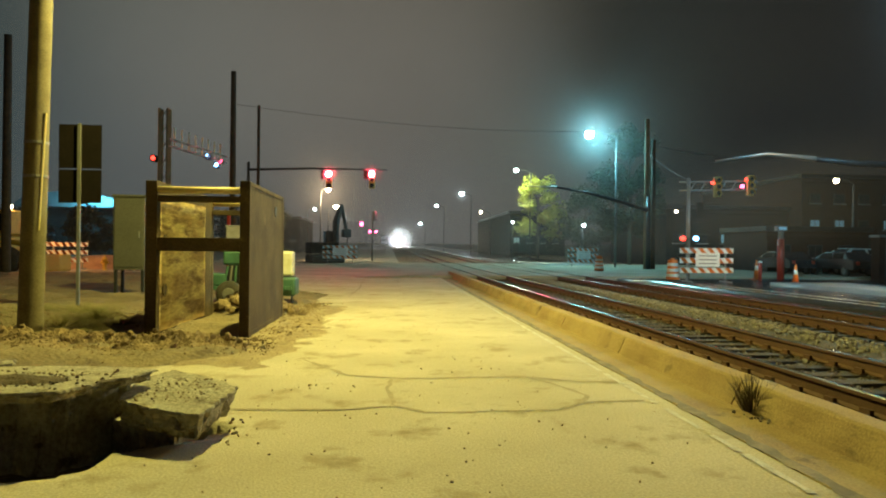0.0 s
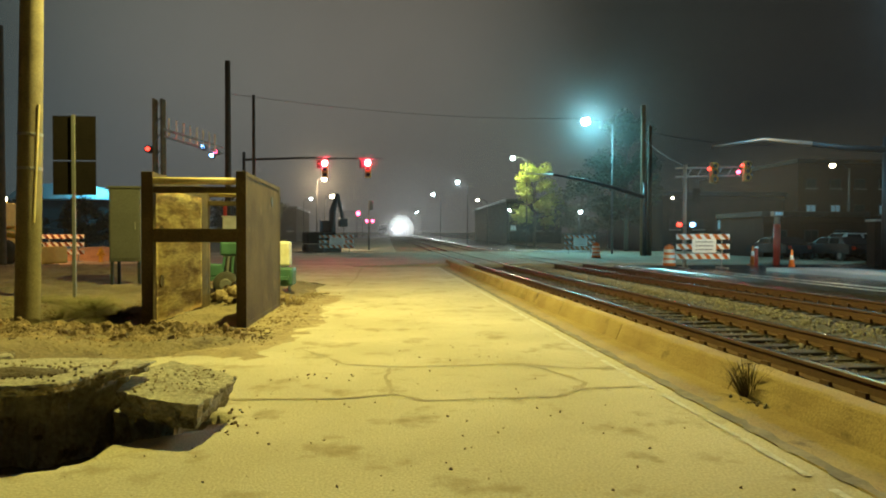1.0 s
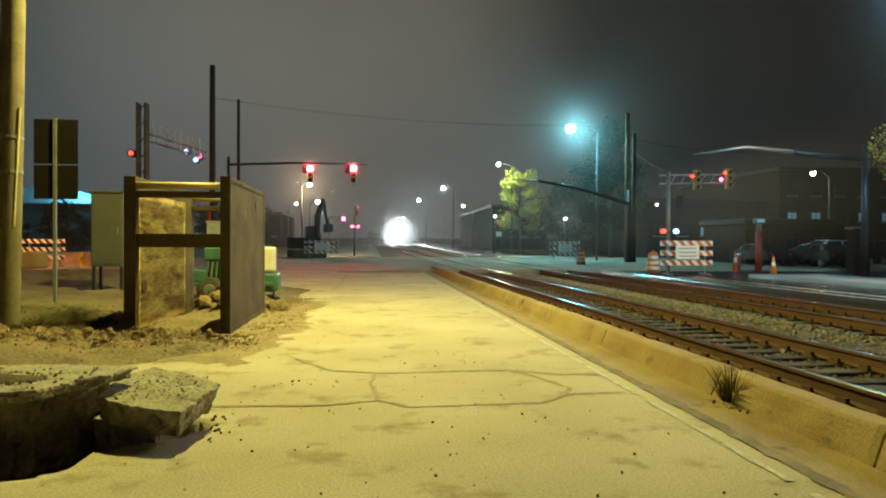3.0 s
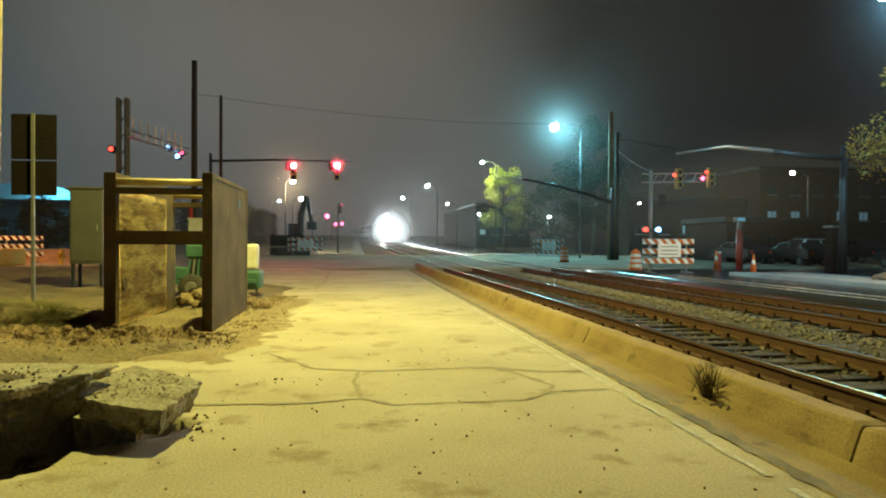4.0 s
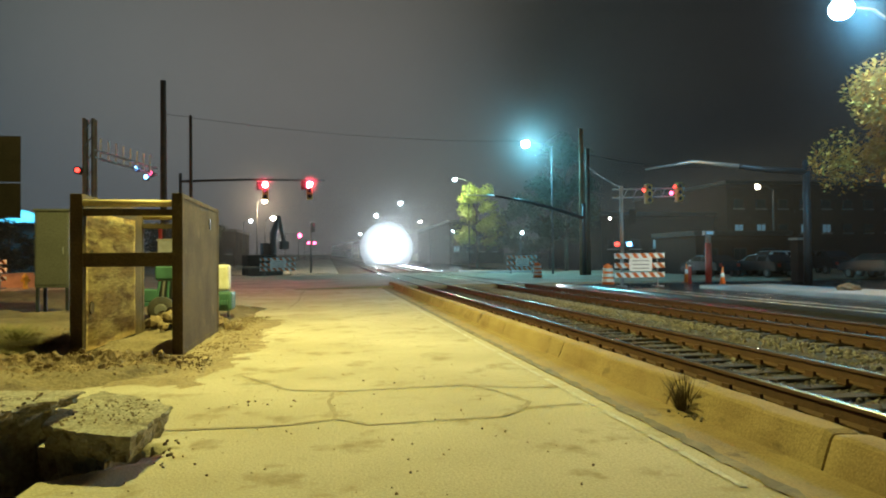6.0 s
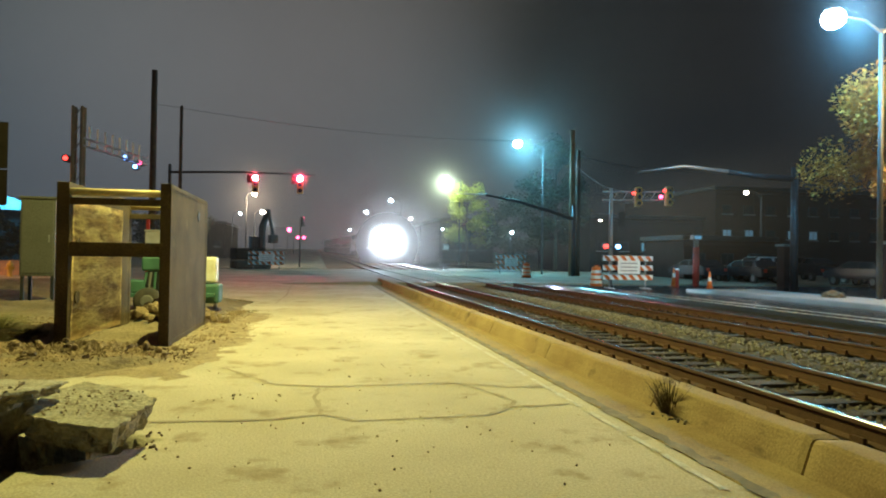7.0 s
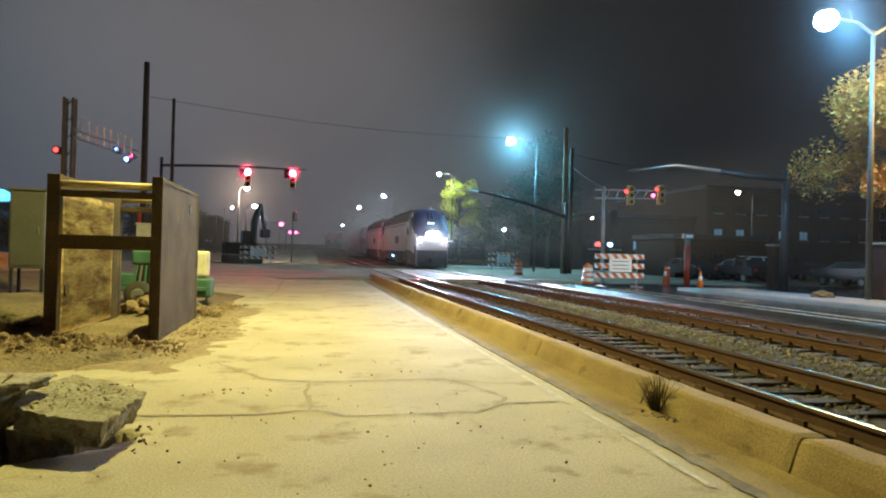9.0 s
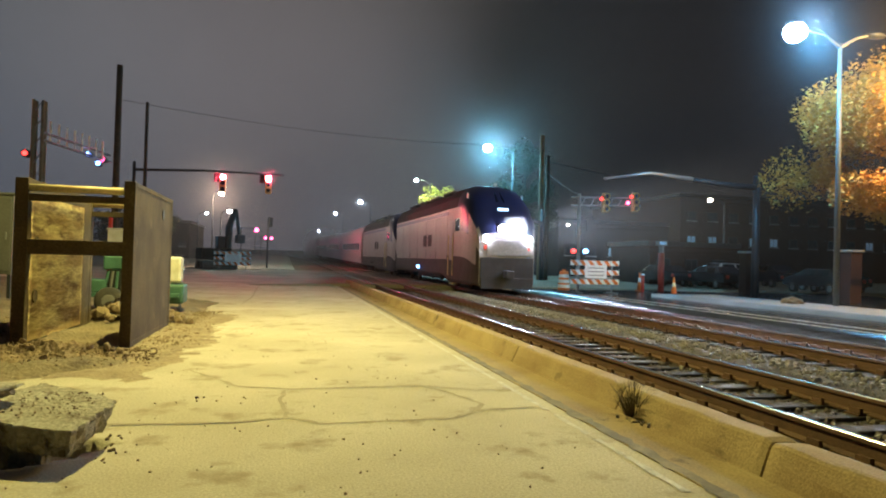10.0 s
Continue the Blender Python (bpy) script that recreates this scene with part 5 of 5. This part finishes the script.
tree("tree", -23, 66, 4.2, 3.0, M_LEAF_G, "dark bushy tree behind the building site", 10, 3600, 0.16, 0.2, 0.3)
tree("tree", -32, 60, 4.4, 3.2, M_LEAF_G, "dark bushy tree behind the building site", 13, 3600, 0.16, 0.2, 0.3)
tree("tree", -14.5, 78, 7.0, 3.4, M_LEAF_G, "dark tree beside the far street", 14, 3600, 0.16, 0.2, 0.3)
tree("tree", -19, 84, 7.5, 3.6, M_LEAF_G, "dark tree beside the far street", 15, 3600, 0.16, 0.2, 0.3)


def wire(a, b, sag, r=0.018):
    a, b = Vector(a), Vector(b)
    pts = [a.lerp(b, i / 14) - Vector((0, 0, sag * 4 * (i / 14) * (1 - i / 14))) for i in range(15)]
    ob = part("overhead_wire", tube(bmesh.new(), pts, [r] * 15, 5), M_DARK, None, "thin dark overhead wire between the poles")
    return tagged(ob, category="wire", group="overhead wires")


wire((-8.85, 38, 9.6), (19.35, 48, 10.7), 0.7, 0.012)
wire((19.35, 48, 9.6), (25.0, 40, 7.4), 0.3)
wire((19.35, 48, 9.0), (15.6, 33, 5.2), 0.2)

# ---------------------------------------------------------------- the train
def loft(sections):
    """Faces between cross-sections, each (s, half width, floor, eaves, top); s runs back from the nose along +y."""
    bm, prev = bmesh.new(), None
    for s, w, lo, ea, top in sections:
        half = [(w * 0.97, lo), (w, lo + 0.12), (w, lo + (ea - lo) * 0.35), (w, lo + (ea - lo) * 0.7), (w, ea), (w * 0.93, ea + (top - ea) * 0.45), (w * 0.74, ea + (top - ea) * 0.84), (w * 0.38, top)]
        ring = [bm.verts.new((x, s, z)) for x, z in half] + [bm.verts.new((-x, s, z)) for x, z in half[::-1]]
        if prev:
            n = len(ring)
            for i in range(n):
                j = (i + 1) % n
                bm.faces.new((prev[i], prev[j], ring[j], ring[i]))
        else:
            bm.faces.new(ring)
        prev = ring
    bm.faces.new(prev[::-1])
    return bm


def split(bm, choose):
    """Separate meshes of a loft's faces, by what choose() says of each face's centre."""
    out = {}
    bm.normal_update()
    bm.verts.index_update()
    for f in bm.faces:
        k = choose(f.calc_center_median(), f.normal)
        if k is None:
            continue
        b, seen = out.setdefault(k, (bmesh.new(), {}))
        vs = []
        for v in f.verts:
            if v.index not in seen:
                seen[v.index] = b.verts.new(v.co)
            vs.append(seen[v.index])
        b.faces.new(vs)
    bm.free()
    return {k: v[0] for k, v in out.items()}


def bogie(parent, y, axles=2, gap=2.7):
    b = part("bogie", bx(-1.15, 1.15, y - gap / 2 - 0.75, y + gap / 2 + 0.75, 0.45, 0.85, 0.05), M_SKIRT, parent, "grimy bogie frame")
    for i in range(axles):
        yy = y - gap / 2 + gap * i
        for s in (-1, 1):
            w = part("wheel", turned(bmesh.new(), [(0.12, -0.02), (0.12, 0), (0.40, 0.01), (0.44, 0.03), (0.51, 0.03), (0.51, 0.15), (0.48, 0.15)], 24), M_RAIL, b, smooth=True)
            w.matrix_basis = pose(s * 0.75 - 0.065, yy, 0.52, 0, 90, 0)
            part("axle_box", bx(s * 1.16 - 0.06, s * 1.16 + 0.06, yy - 0.2, yy + 0.2, 0.35, 0.7, 0.03), M_SKIRT, b)
    return b


def locomotive(label, front):
    L = empty("locomotive", None, label, "locomotive", "locomotives")
    secs = [(0.10, 1.28, 0.30, 2.35, 2.62), (0.32, 1.36, 0.28, 2.75, 3.05), (0.7, 1.45, 0.28, 3.15, 3.55), (1.15, 1.50, 0.28, 3.5, 4.05), (1.7, 1.52, 0.28, 3.72, 4.52), (2.3, 1.52, 0.28, 3.85, 4.82), (3.1, 1.52, 0.28, 3.9, 4.98), (4.6, 1.52, 0.3, 3.9, 5.0)]
    secs += [(4.6 + (20.6 - 4.6) * i / 12, 1.52, 0.55, 3.9, 4.92) for i in range(1, 13)] + [(20.9, 1.46, 0.55, 3.85, 4.75)]

    def choose(c, n):
        if abs(c.x) < 0.1 and c.y < 0.6 and c.z > 2.7:
            return None
        if c.z < 1.48:
            return "skirt"
        if c.y < 3.6 and c.z > 2.72 + 0.30 * max(c.y - 0.3, 0):
            return "cab_hood"
        if c.z > 3.97:
            return "roof"
        return "body"
    bits = split(loft(secs), choose)
    mats = {"skirt": M_SKIRT, "cab_hood": M_BLUE, "roof": M_ROOF, "body": M_SILVER}
    labels = {"skirt": "dark grimy skirt", "cab_hood": "dark blue cab front", "roof": "dark roof", "body": "dull silver body shell"}
    made = {k: part(k, b, mats[k], L, labels[k], k == "cab_hood") for k, b in bits.items()}
    body, hood = made["body"], made["cab_hood"]
    # windscreens, lying on the slope of the hood
    for s in (-1, 1):
        bm = bmesh.new()
        bm.faces.new([bm.verts.new(q) for q in ((s * 0.10, 1.14, 4.08), (s * 1.02, 1.20, 3.86), (s * 0.92, 1.78, 4.34), (s * 0.10, 1.74, 4.57))][::s])
        bmesh.ops.solidify(bm, geom=bm.faces[:], thickness=0.02)
        part("windscreen", bm, M_GLASS, hood, "dark windscreen")
    for s in (-1, 1):
        part("side_window", bx(s * 1.535 - 0.012, s * 1.535 + 0.012, 2.55, 3.35, 2.75, 3.35, 0.005), M_GLASS, body)
        part("cab_door", bx(s * 1.53 - 0.012, s * 1.53 + 0.012, 3.75, 4.45, 1.35, 3.3, 0.005), M_SILVER, body)
        for y in (3.66, 4.54):
            part("grab_rail", rod(bmesh.new(), (s * 1.57, y, 0.6), (s * 1.57, y, 2.6), 0.02), M_PIPE, body, "yellow grab rail")
        for y, w_ in ((8.6, 0.9), (9.9, 0.9)):
            part("vent", bx(s * 1.535 - 0.014, s * 1.535 + 0.014, y, y + w_, 2.1, 2.75, 0.004), M_ROOF, body, "dark louvred vent")
        part("stripe", bx(s * 1.53 - 0.006, s * 1.53 + 0.006, 4.7, 20.4, 3.62, 3.8), M_BLUE, body, "dark blue side stripe")
        for i in range(6):
            part("side_panel", bx(s * 1.527 - 0.006, s * 1.527 + 0.006, 5.0 + 2.55 * i, 7.4 + 2.55 * i, 1.4, 3.55, 0.003), M_SILVER, body, "flat side panel")
        part("step", bx(s * 1.4 - 0.12, s * 1.4 + 0.12, 3.8, 4.4, 0.18, 0.24), M_PIPE, body, "yellow step")
        part("white_stripe", bx(s * 1.33 - 0.02, s * 1.33 + 0.02, 1.9, 2.1, 3.95, 4.5), M_WHITE, hood, "white marker strip")
    for i in range(4):
        y = 6.5 + 3.4 * i
        part("roof_hatch", bx(-0.9, 0.9, y, y + 2.2, 4.91, 5.06, 0.04), M_ROOF, made["roof"])
    part("horn", tube(bmesh.new(), [(0.35, 3.6, 5.02), (0.35, 3.1, 5.1)], [0.04, 0.1], 10), M_GALV, made["roof"])
    part("coupler", bx(-0.18, 0.18, -0.45, 0.3, 0.62, 0.95, 0.03), M_SKIRT, L, "rusty coupler")
    part("pilot", bx(-1.2, 1.2, 0.0, 0.12, 0.14, 0.62, 0.03), M_SKIRT, L, "dark snow plough")
    part("nose_panel", bx(-0.95, 0.95, 0.02, 0.11, 1.6, 2.3, 0.03), M_SILVER, L, "silver nose panel")
    bogie(L, 4.4)
    bogie(L, 16.8)
    part("fuel_tank", bx(-1.2, 1.2, 7.6, 13.6, 0.32, 1.0, 0.1), M_SKIRT, L)
    # lights
    hx = part("headlight_casing", bx(-0.5, 0.5, 1.0, 1.04, 2.4, 3.4), M_DARK, L, "dark recess behind the headlights")
    bm = bmesh.new()
    bm.faces.new([bm.verts.new(q) for q in ((-0.53, 0.24, 3.05), (0.53, 0.24, 3.05), (0.57, 0.71, 3.58), (-0.57, 0.71, 3.58))])
    bmesh.ops.solidify(bm, geom=bm.faces[:], thickness=0.03)
    part("brow", bm, M_BLUE, hx, "dark blue brow over the headlights")
    part("recess_floor", bx(-0.5, 0.5, 0.12, 1.0, 2.56, 2.6), M_DARK, hx)
    for s in (-0.2, 0.2):
        # long tube added to shape the headlight beam
        part("headlight_beam_tube", turned(bmesh.new(), [(0.19, 0), (0.19, 0.9), (0.165, 0.9), (0.165, 0.01)], 20), M_DARK, hx, "deep round tube added to narrow the beam").matrix_basis = pose(s, 0.98, 2.74, 88.5, 0, 0)
        part("headlight", turned(bmesh.new(), [(0.15, 0.012), (0.15, 0.03), (0.10, 0.035)], 18), G_HEAD if front else M_GLASS, hx, "blazing white headlight" if front else "unlit headlight").matrix_basis = pose(s, 0.98, 2.74, 88.5, 0, 0)
        # the rim is no lamp; it glows to imitate glare seen from the side
        part("headlight_rim", turned(bmesh.new(), [(0.195, 0.86), (0.2, 0.9), (0.17, 0.91), (0.168, 0.86)], 20, caps=False), G_DITCH_GLARE if front else M_GALV, hx, "lamp rim made to glow as headlight glare" if front else "lamp rim").matrix_basis = pose(s, 0.98, 2.74, 88.5, 0, 0)
    part("lower_nose", bx(-1.24, 1.24, 0.04, 0.098, 0.34, 1.52, 0.02), M_SKIRT, L, "grimy dark lower nose")
    for s in (-0.98, 0.98):
        d = part("ditch_light_casing", bx(s - 0.17, s + 0.17, 0.02, 0.16, 2.18, 2.52, 0.03), M_SILVER, L)
        part("ditch_light", rod(bmesh.new(), (s, 0.025, 2.35), (s, -0.03, 2.35), 0.13, 0.12, 18), G_DITCH_GLARE if front else M_GLASS, d, "bright white ditch light" if front else "unlit ditch light")
        part("tail_marker", bx(s - 0.1, s + 0.1, 0.04, 0.12, 1.85, 2.05, 0.02), M_RED, L)
    part("number_board", bx(-0.24, 0.24, 0.74, 0.84, 3.66, 3.75), G_CYAN if front else M_GLASS, hood, "lit number board")
    part("side_lamp", ball(bmesh.new(), (-1.58, 12.0, 0.9), 0.09), G_BLUE if front else M_GLASS, L, "small white side lamp")
    return L


G_DITCH_GLARE = glow("ditch_light_and_rim_glow", (0.95, 1.0, 1.0), 520)


def coach(label):
    C = empty("rail_coach", None, label, "rail coach", "train coaches")
    secs = [(25.5 * i / 10, 1.52, 0.55, 3.7, 4.78) for i in range(11)]
    bits = split(loft(secs), lambda c, n: "skirt" if c.z < 1.0 else ("roof" if c.z > 4.1 else "body"))
    made = {k: part(k, b, {"skirt": M_SKIRT, "roof": M_COACH, "body": M_COACH}[k], C) for k, b in bits.items()}
    for s in (-1, 1):
        for k in range(9):
            z = 1.12 + 0.085 * k
            part("corrugation", bx(s * 1.53 - 0.012, s * 1.53 + 0.012, 0.1, 25.4, z, z + 0.05), M_COACH, made["body"])
        for i in range(9):
            part("window", bx(s * 1.53 - 0.012, s * 1.53 + 0.012, 2.6 + 2.3 * i, 4.1 + 2.3 * i, 2.1, 2.85, 0.004), M_GLASS, made["body"], "dark coach window")
        part("door", bx(s * 1.53 - 0.012, s * 1.53 + 0.012, 0.9, 1.7, 1.1, 3.1, 0.004), M_COACH, made["body"])
    part("diaphragm", bx(-0.6, 0.6, -0.35, 0.0, 1.0, 3.2, 0.05), M_RUBBER, C)
    bogie(C, 3.2, gap=2.5)
    bogie(C, 22.3, gap=2.5)
    return C


train = [(locomotive("silver diesel locomotive with dark blue cab front and lit headlights", True), 0.0, 20.9),
         (locomotive("second silver diesel locomotive coupled behind the first", False), 21.6, 20.9)]
for i in range(4):
    train.append((coach("stainless steel passenger coach glinting red from an added lamp"), 43.2 + 26.1 * i, 25.5))
tagged(train[0][0], category="locomotive")

NOSE = ((0.0, 262.0), (2.0, 215.5), (4.0, 169.0), (5.5, 134.0), (6.5, 110.3), (7.5, 86.5), (8.0, 75.5), (8.5, 63.5), (9.0, 51.0), (9.5, 39.2), (10.0, 27.4))


def nose_at(t):
    for (a, p), (b, q) in zip(NOSE, NOSE[1:]):
        if t <= b:
            return p + (q - p) * (t - a) / (b - a)
    return NOSE[-1][1]


def motions():
    """The train comes down the far track towards the crossing."""
    times = [i * 0.5 for i in range(21)]
    for thing, back, length in train:
        rows = []
        for t in times:
            y0 = nose_at(t) + back
            a = Vector((TRACKS[1] + drift(y0 + 3), y0 + 3, RAIL_Z + rise(y0 + 3)))
            b = Vector((TRACKS[1] + drift(y0 + length - 3), y0 + length - 3, RAIL_Z + rise(y0 + length - 3)))
            d = (b - a).normalized()
            o = a - d * 3
            rows.append((t, pose(o.x, o.y, o.z, math.degrees(math.asin(d.z)), 0, -math.degrees(math.atan2(d.x, d.y)))))
        walk(thing, rows)
    for veil, places in drifting:
        walk(veil, [(t, pose(TRACKS[1] + drift(y), y, RAIL_Z + rise(y))) for t, y in places])



# ---------------------------------------------------------------- flat sheets in place of haze and glare, lit by the lamps behind them
def haze_sheet(name, dense, edge=None):
    m = bpy.data.materials.new(name)
    m.use_nodes = True
    n, l = m.node_tree.nodes, m.node_tree.links
    n.clear()
    out, clear, back, fore = n.new("ShaderNodeOutputMaterial"), n.new("ShaderNodeBsdfTransparent"), n.new("ShaderNodeBsdfTranslucent"), n.new("ShaderNodeBsdfDiffuse")
    drops, veil_ = n.new("ShaderNodeMixShader"), n.new("ShaderNodeMixShader")
    co, no, mr = n.new("ShaderNodeTexCoord"), n.new("ShaderNodeTexNoise"), n.new("ShaderNodeMapRange")
    no.inputs["Scale"].default_value, no.inputs["Detail"].default_value = 0.05, 2.0
    mr.inputs[1].default_value, mr.inputs[2].default_value, mr.inputs[3].default_value, mr.inputs[4].default_value = 0.3, 0.7, dense * 0.9, dense * 1.1
    l.new(co.outputs["Object"], no.inputs["Vector"])
    l.new(no.outputs[0], mr.inputs[0])
    amount = mr.outputs[0]
    if edge:
        # the sheet grows denser to one side
        sx, ramp, mul = n.new("ShaderNodeSeparateXYZ"), n.new("ShaderNodeMapRange"), n.new("ShaderNodeMath")
        ramp.interpolation_type, mul.operation = "SMOOTHERSTEP", "MULTIPLY"
        ramp.inputs[1].default_value, ramp.inputs[2].default_value, ramp.inputs[3].default_value, ramp.inputs[4].default_value = edge[0], edge[1], 0.0, 1.0
        l.new(co.outputs["Object"], sx.inputs[0])
        l.new(sx.outputs[0], ramp.inputs[0])
        l.new(ramp.outputs[0], mul.inputs[0])
        l.new(amount, mul.inputs[1])
        amount = mul.outputs[0]
    l.new(amount, veil_.inputs[0])
    l.new(back.outputs[0], drops.inputs[1])
    l.new(fore.outputs[0], drops.inputs[2])
    for s in (back, fore):
        s.inputs["Color"].default_value = (0.9, 0.9, 0.9, 1)
    drops.inputs[0].default_value = 0.35
    l.new(clear.outputs[0], veil_.inputs[1])
    l.new(drops.outputs[0], veil_.inputs[2])
    l.new(veil_.outputs[0], out.inputs[0])
    return m


# upright translucent sheets added as haze; each catches halos from lamps just behind
for y, dense, x0, x1, top in ((18.9, 0.018, 11.4, 60, 40), (50.72, 0.036, -120, 120, 40), (68, 0.040, -150, 150, 50), (110, 0.08, -200, 200, 90), (180, 0.18, -300, 300, 130)):
    bm = bmesh.new()
    n = 12
    lo = [bm.verts.new((x0 + (x1 - x0) * i / n, y, -1)) for i in range(n + 1)]
    hi = [bm.verts.new((v.co.x, v.co.y, top)) for v in lo]
    for i in range(n):
        bm.faces.new((lo[i], lo[i + 1], hi[i + 1], hi[i]))
    tagged(part("mist", bm, haze_sheet("mist", dense, (11.5, 20.0) if y < 20 else None), None, "thin translucent sheet standing in for lamp-lit haze", True), category="mist", kind="stuff")


# sheet added by the far track as the headlight beam, thinning upwards and to both ends
bm = bmesh.new()
bm.faces.new([bm.verts.new(q) for q in ((10.6, 9.0, 0.3), (10.6, 86.0, 0.3), (10.6, 86.0, 5.6), (10.6, 9.0, 5.6))])
m = haze_sheet("mist", 0.05)
n, l = m.node_tree.nodes, m.node_tree.links
co, sx = n.new("ShaderNodeTexCoord"), n.new("ShaderNodeSeparateXYZ")
l.new(co.outputs["Object"], sx.inputs[0])
amount = None
for axis, a, b, p, q in ((1, 9.0, 20.0, 0.0, 1.0), (1, 74.0, 86.0, 1.0, 0.0), (2, 2.7, 4.9, 1.0, 0.0), (2, 0.5, 2.5, 0.0, 1.0)):
    ramp = n.new("ShaderNodeMapRange")
    ramp.interpolation_type = "SMOOTHERSTEP"
    ramp.inputs[1].default_value, ramp.inputs[2].default_value, ramp.inputs[3].default_value, ramp.inputs[4].default_value = a, b, p, q
    l.new(sx.outputs[axis], ramp.inputs[0])
    if amount is None:
        amount = ramp.outputs[0]
    else:
        mul = n.new("ShaderNodeMath")
        mul.operation = "MULTIPLY"
        l.new(amount, mul.inputs[0])
        l.new(ramp.outputs[0], mul.inputs[1])
        amount = mul.outputs[0]
mul = n.new("ShaderNodeMath")
mul.operation = "MULTIPLY"
mul.inputs[1].default_value = 0.042
l.new(amount, mul.inputs[0])
top = next(k for k in n if k.type == "OUTPUT_MATERIAL").inputs[0].links[0].from_node
l.new(mul.outputs[0], top.inputs[0])
tagged(part("mist", bm, m, None, "translucent sheet added to show the headlight beam"), category="mist", kind="stuff")


# glare sheet close before the headlights, which goes along with the train
def glare_sheet(ahead, radius, dense):
    """A round, soft-edged sheet before the leading locomotive that imitates its headlights' glare."""
    bm = bmesh.new()
    centre = Vector((0, -ahead, 2.7))
    low = -0.3 - 2.7
    rim = [bm.verts.new(centre + Vector((radius * math.cos(a), 0, max(radius * math.sin(a), low + 0.35)))) for a in (k * math.pi / 24 for k in range(48))]
    bm.faces.new(rim)
    m = haze_sheet("headlight_glare", dense)
    n, l = m.node_tree.nodes, m.node_tree.links
    co, away, fall = n.new("ShaderNodeTexCoord"), n.new("ShaderNodeVectorMath"), n.new("ShaderNodeMapRange")
    away.operation, fall.interpolation_type = "DISTANCE", "SMOOTHERSTEP"
    away.inputs[1].default_value = centre
    fall.inputs[1].default_value, fall.inputs[2].default_value, fall.inputs[3].default_value, fall.inputs[4].default_value = 0.0, radius, dense, 0.0
    l.new(co.outputs["Object"], away.inputs[0])
    l.new(away.outputs["Value"], fall.inputs[0])
    veil_ = next(k for k in n if k.type == "OUTPUT_MATERIAL").inputs[0].links[0].from_node
    l.new(fall.outputs[0], veil_.inputs[0])
    return tagged(part("mist", bm, m, None, "soft round sheet added as the headlights' glare"), category="mist", kind="stuff")


train.append((glare_sheet(1.0, 0.9, 0.02), 0.0, 20.9))
# two larger glare sheets that run down the line and are overtaken by the train
drifting = [(glare_sheet(0.0, 9.0, 0.50), ((0.0, 241.5), (2.0, 195.5), (4.0, 150.0), (5.5, 117.0), (6.5, 98.0), (7.5, 81.5), (8.0, 72.8), (8.2, 72.2), (8.5, 82.0), (9.0, 105.0), (10.0, 150.0))),
            (glare_sheet(0.0, 22.0, 0.18), ((0.0, 200.0), (2.0, 163.0), (4.0, 127.0), (5.5, 100.5), (6.5, 87.0), (7.5, 74.0), (8.0, 71.3), (8.2, 72.0), (8.5, 80.0), (9.0, 100.0), (10.0, 140.0)))]
motions()
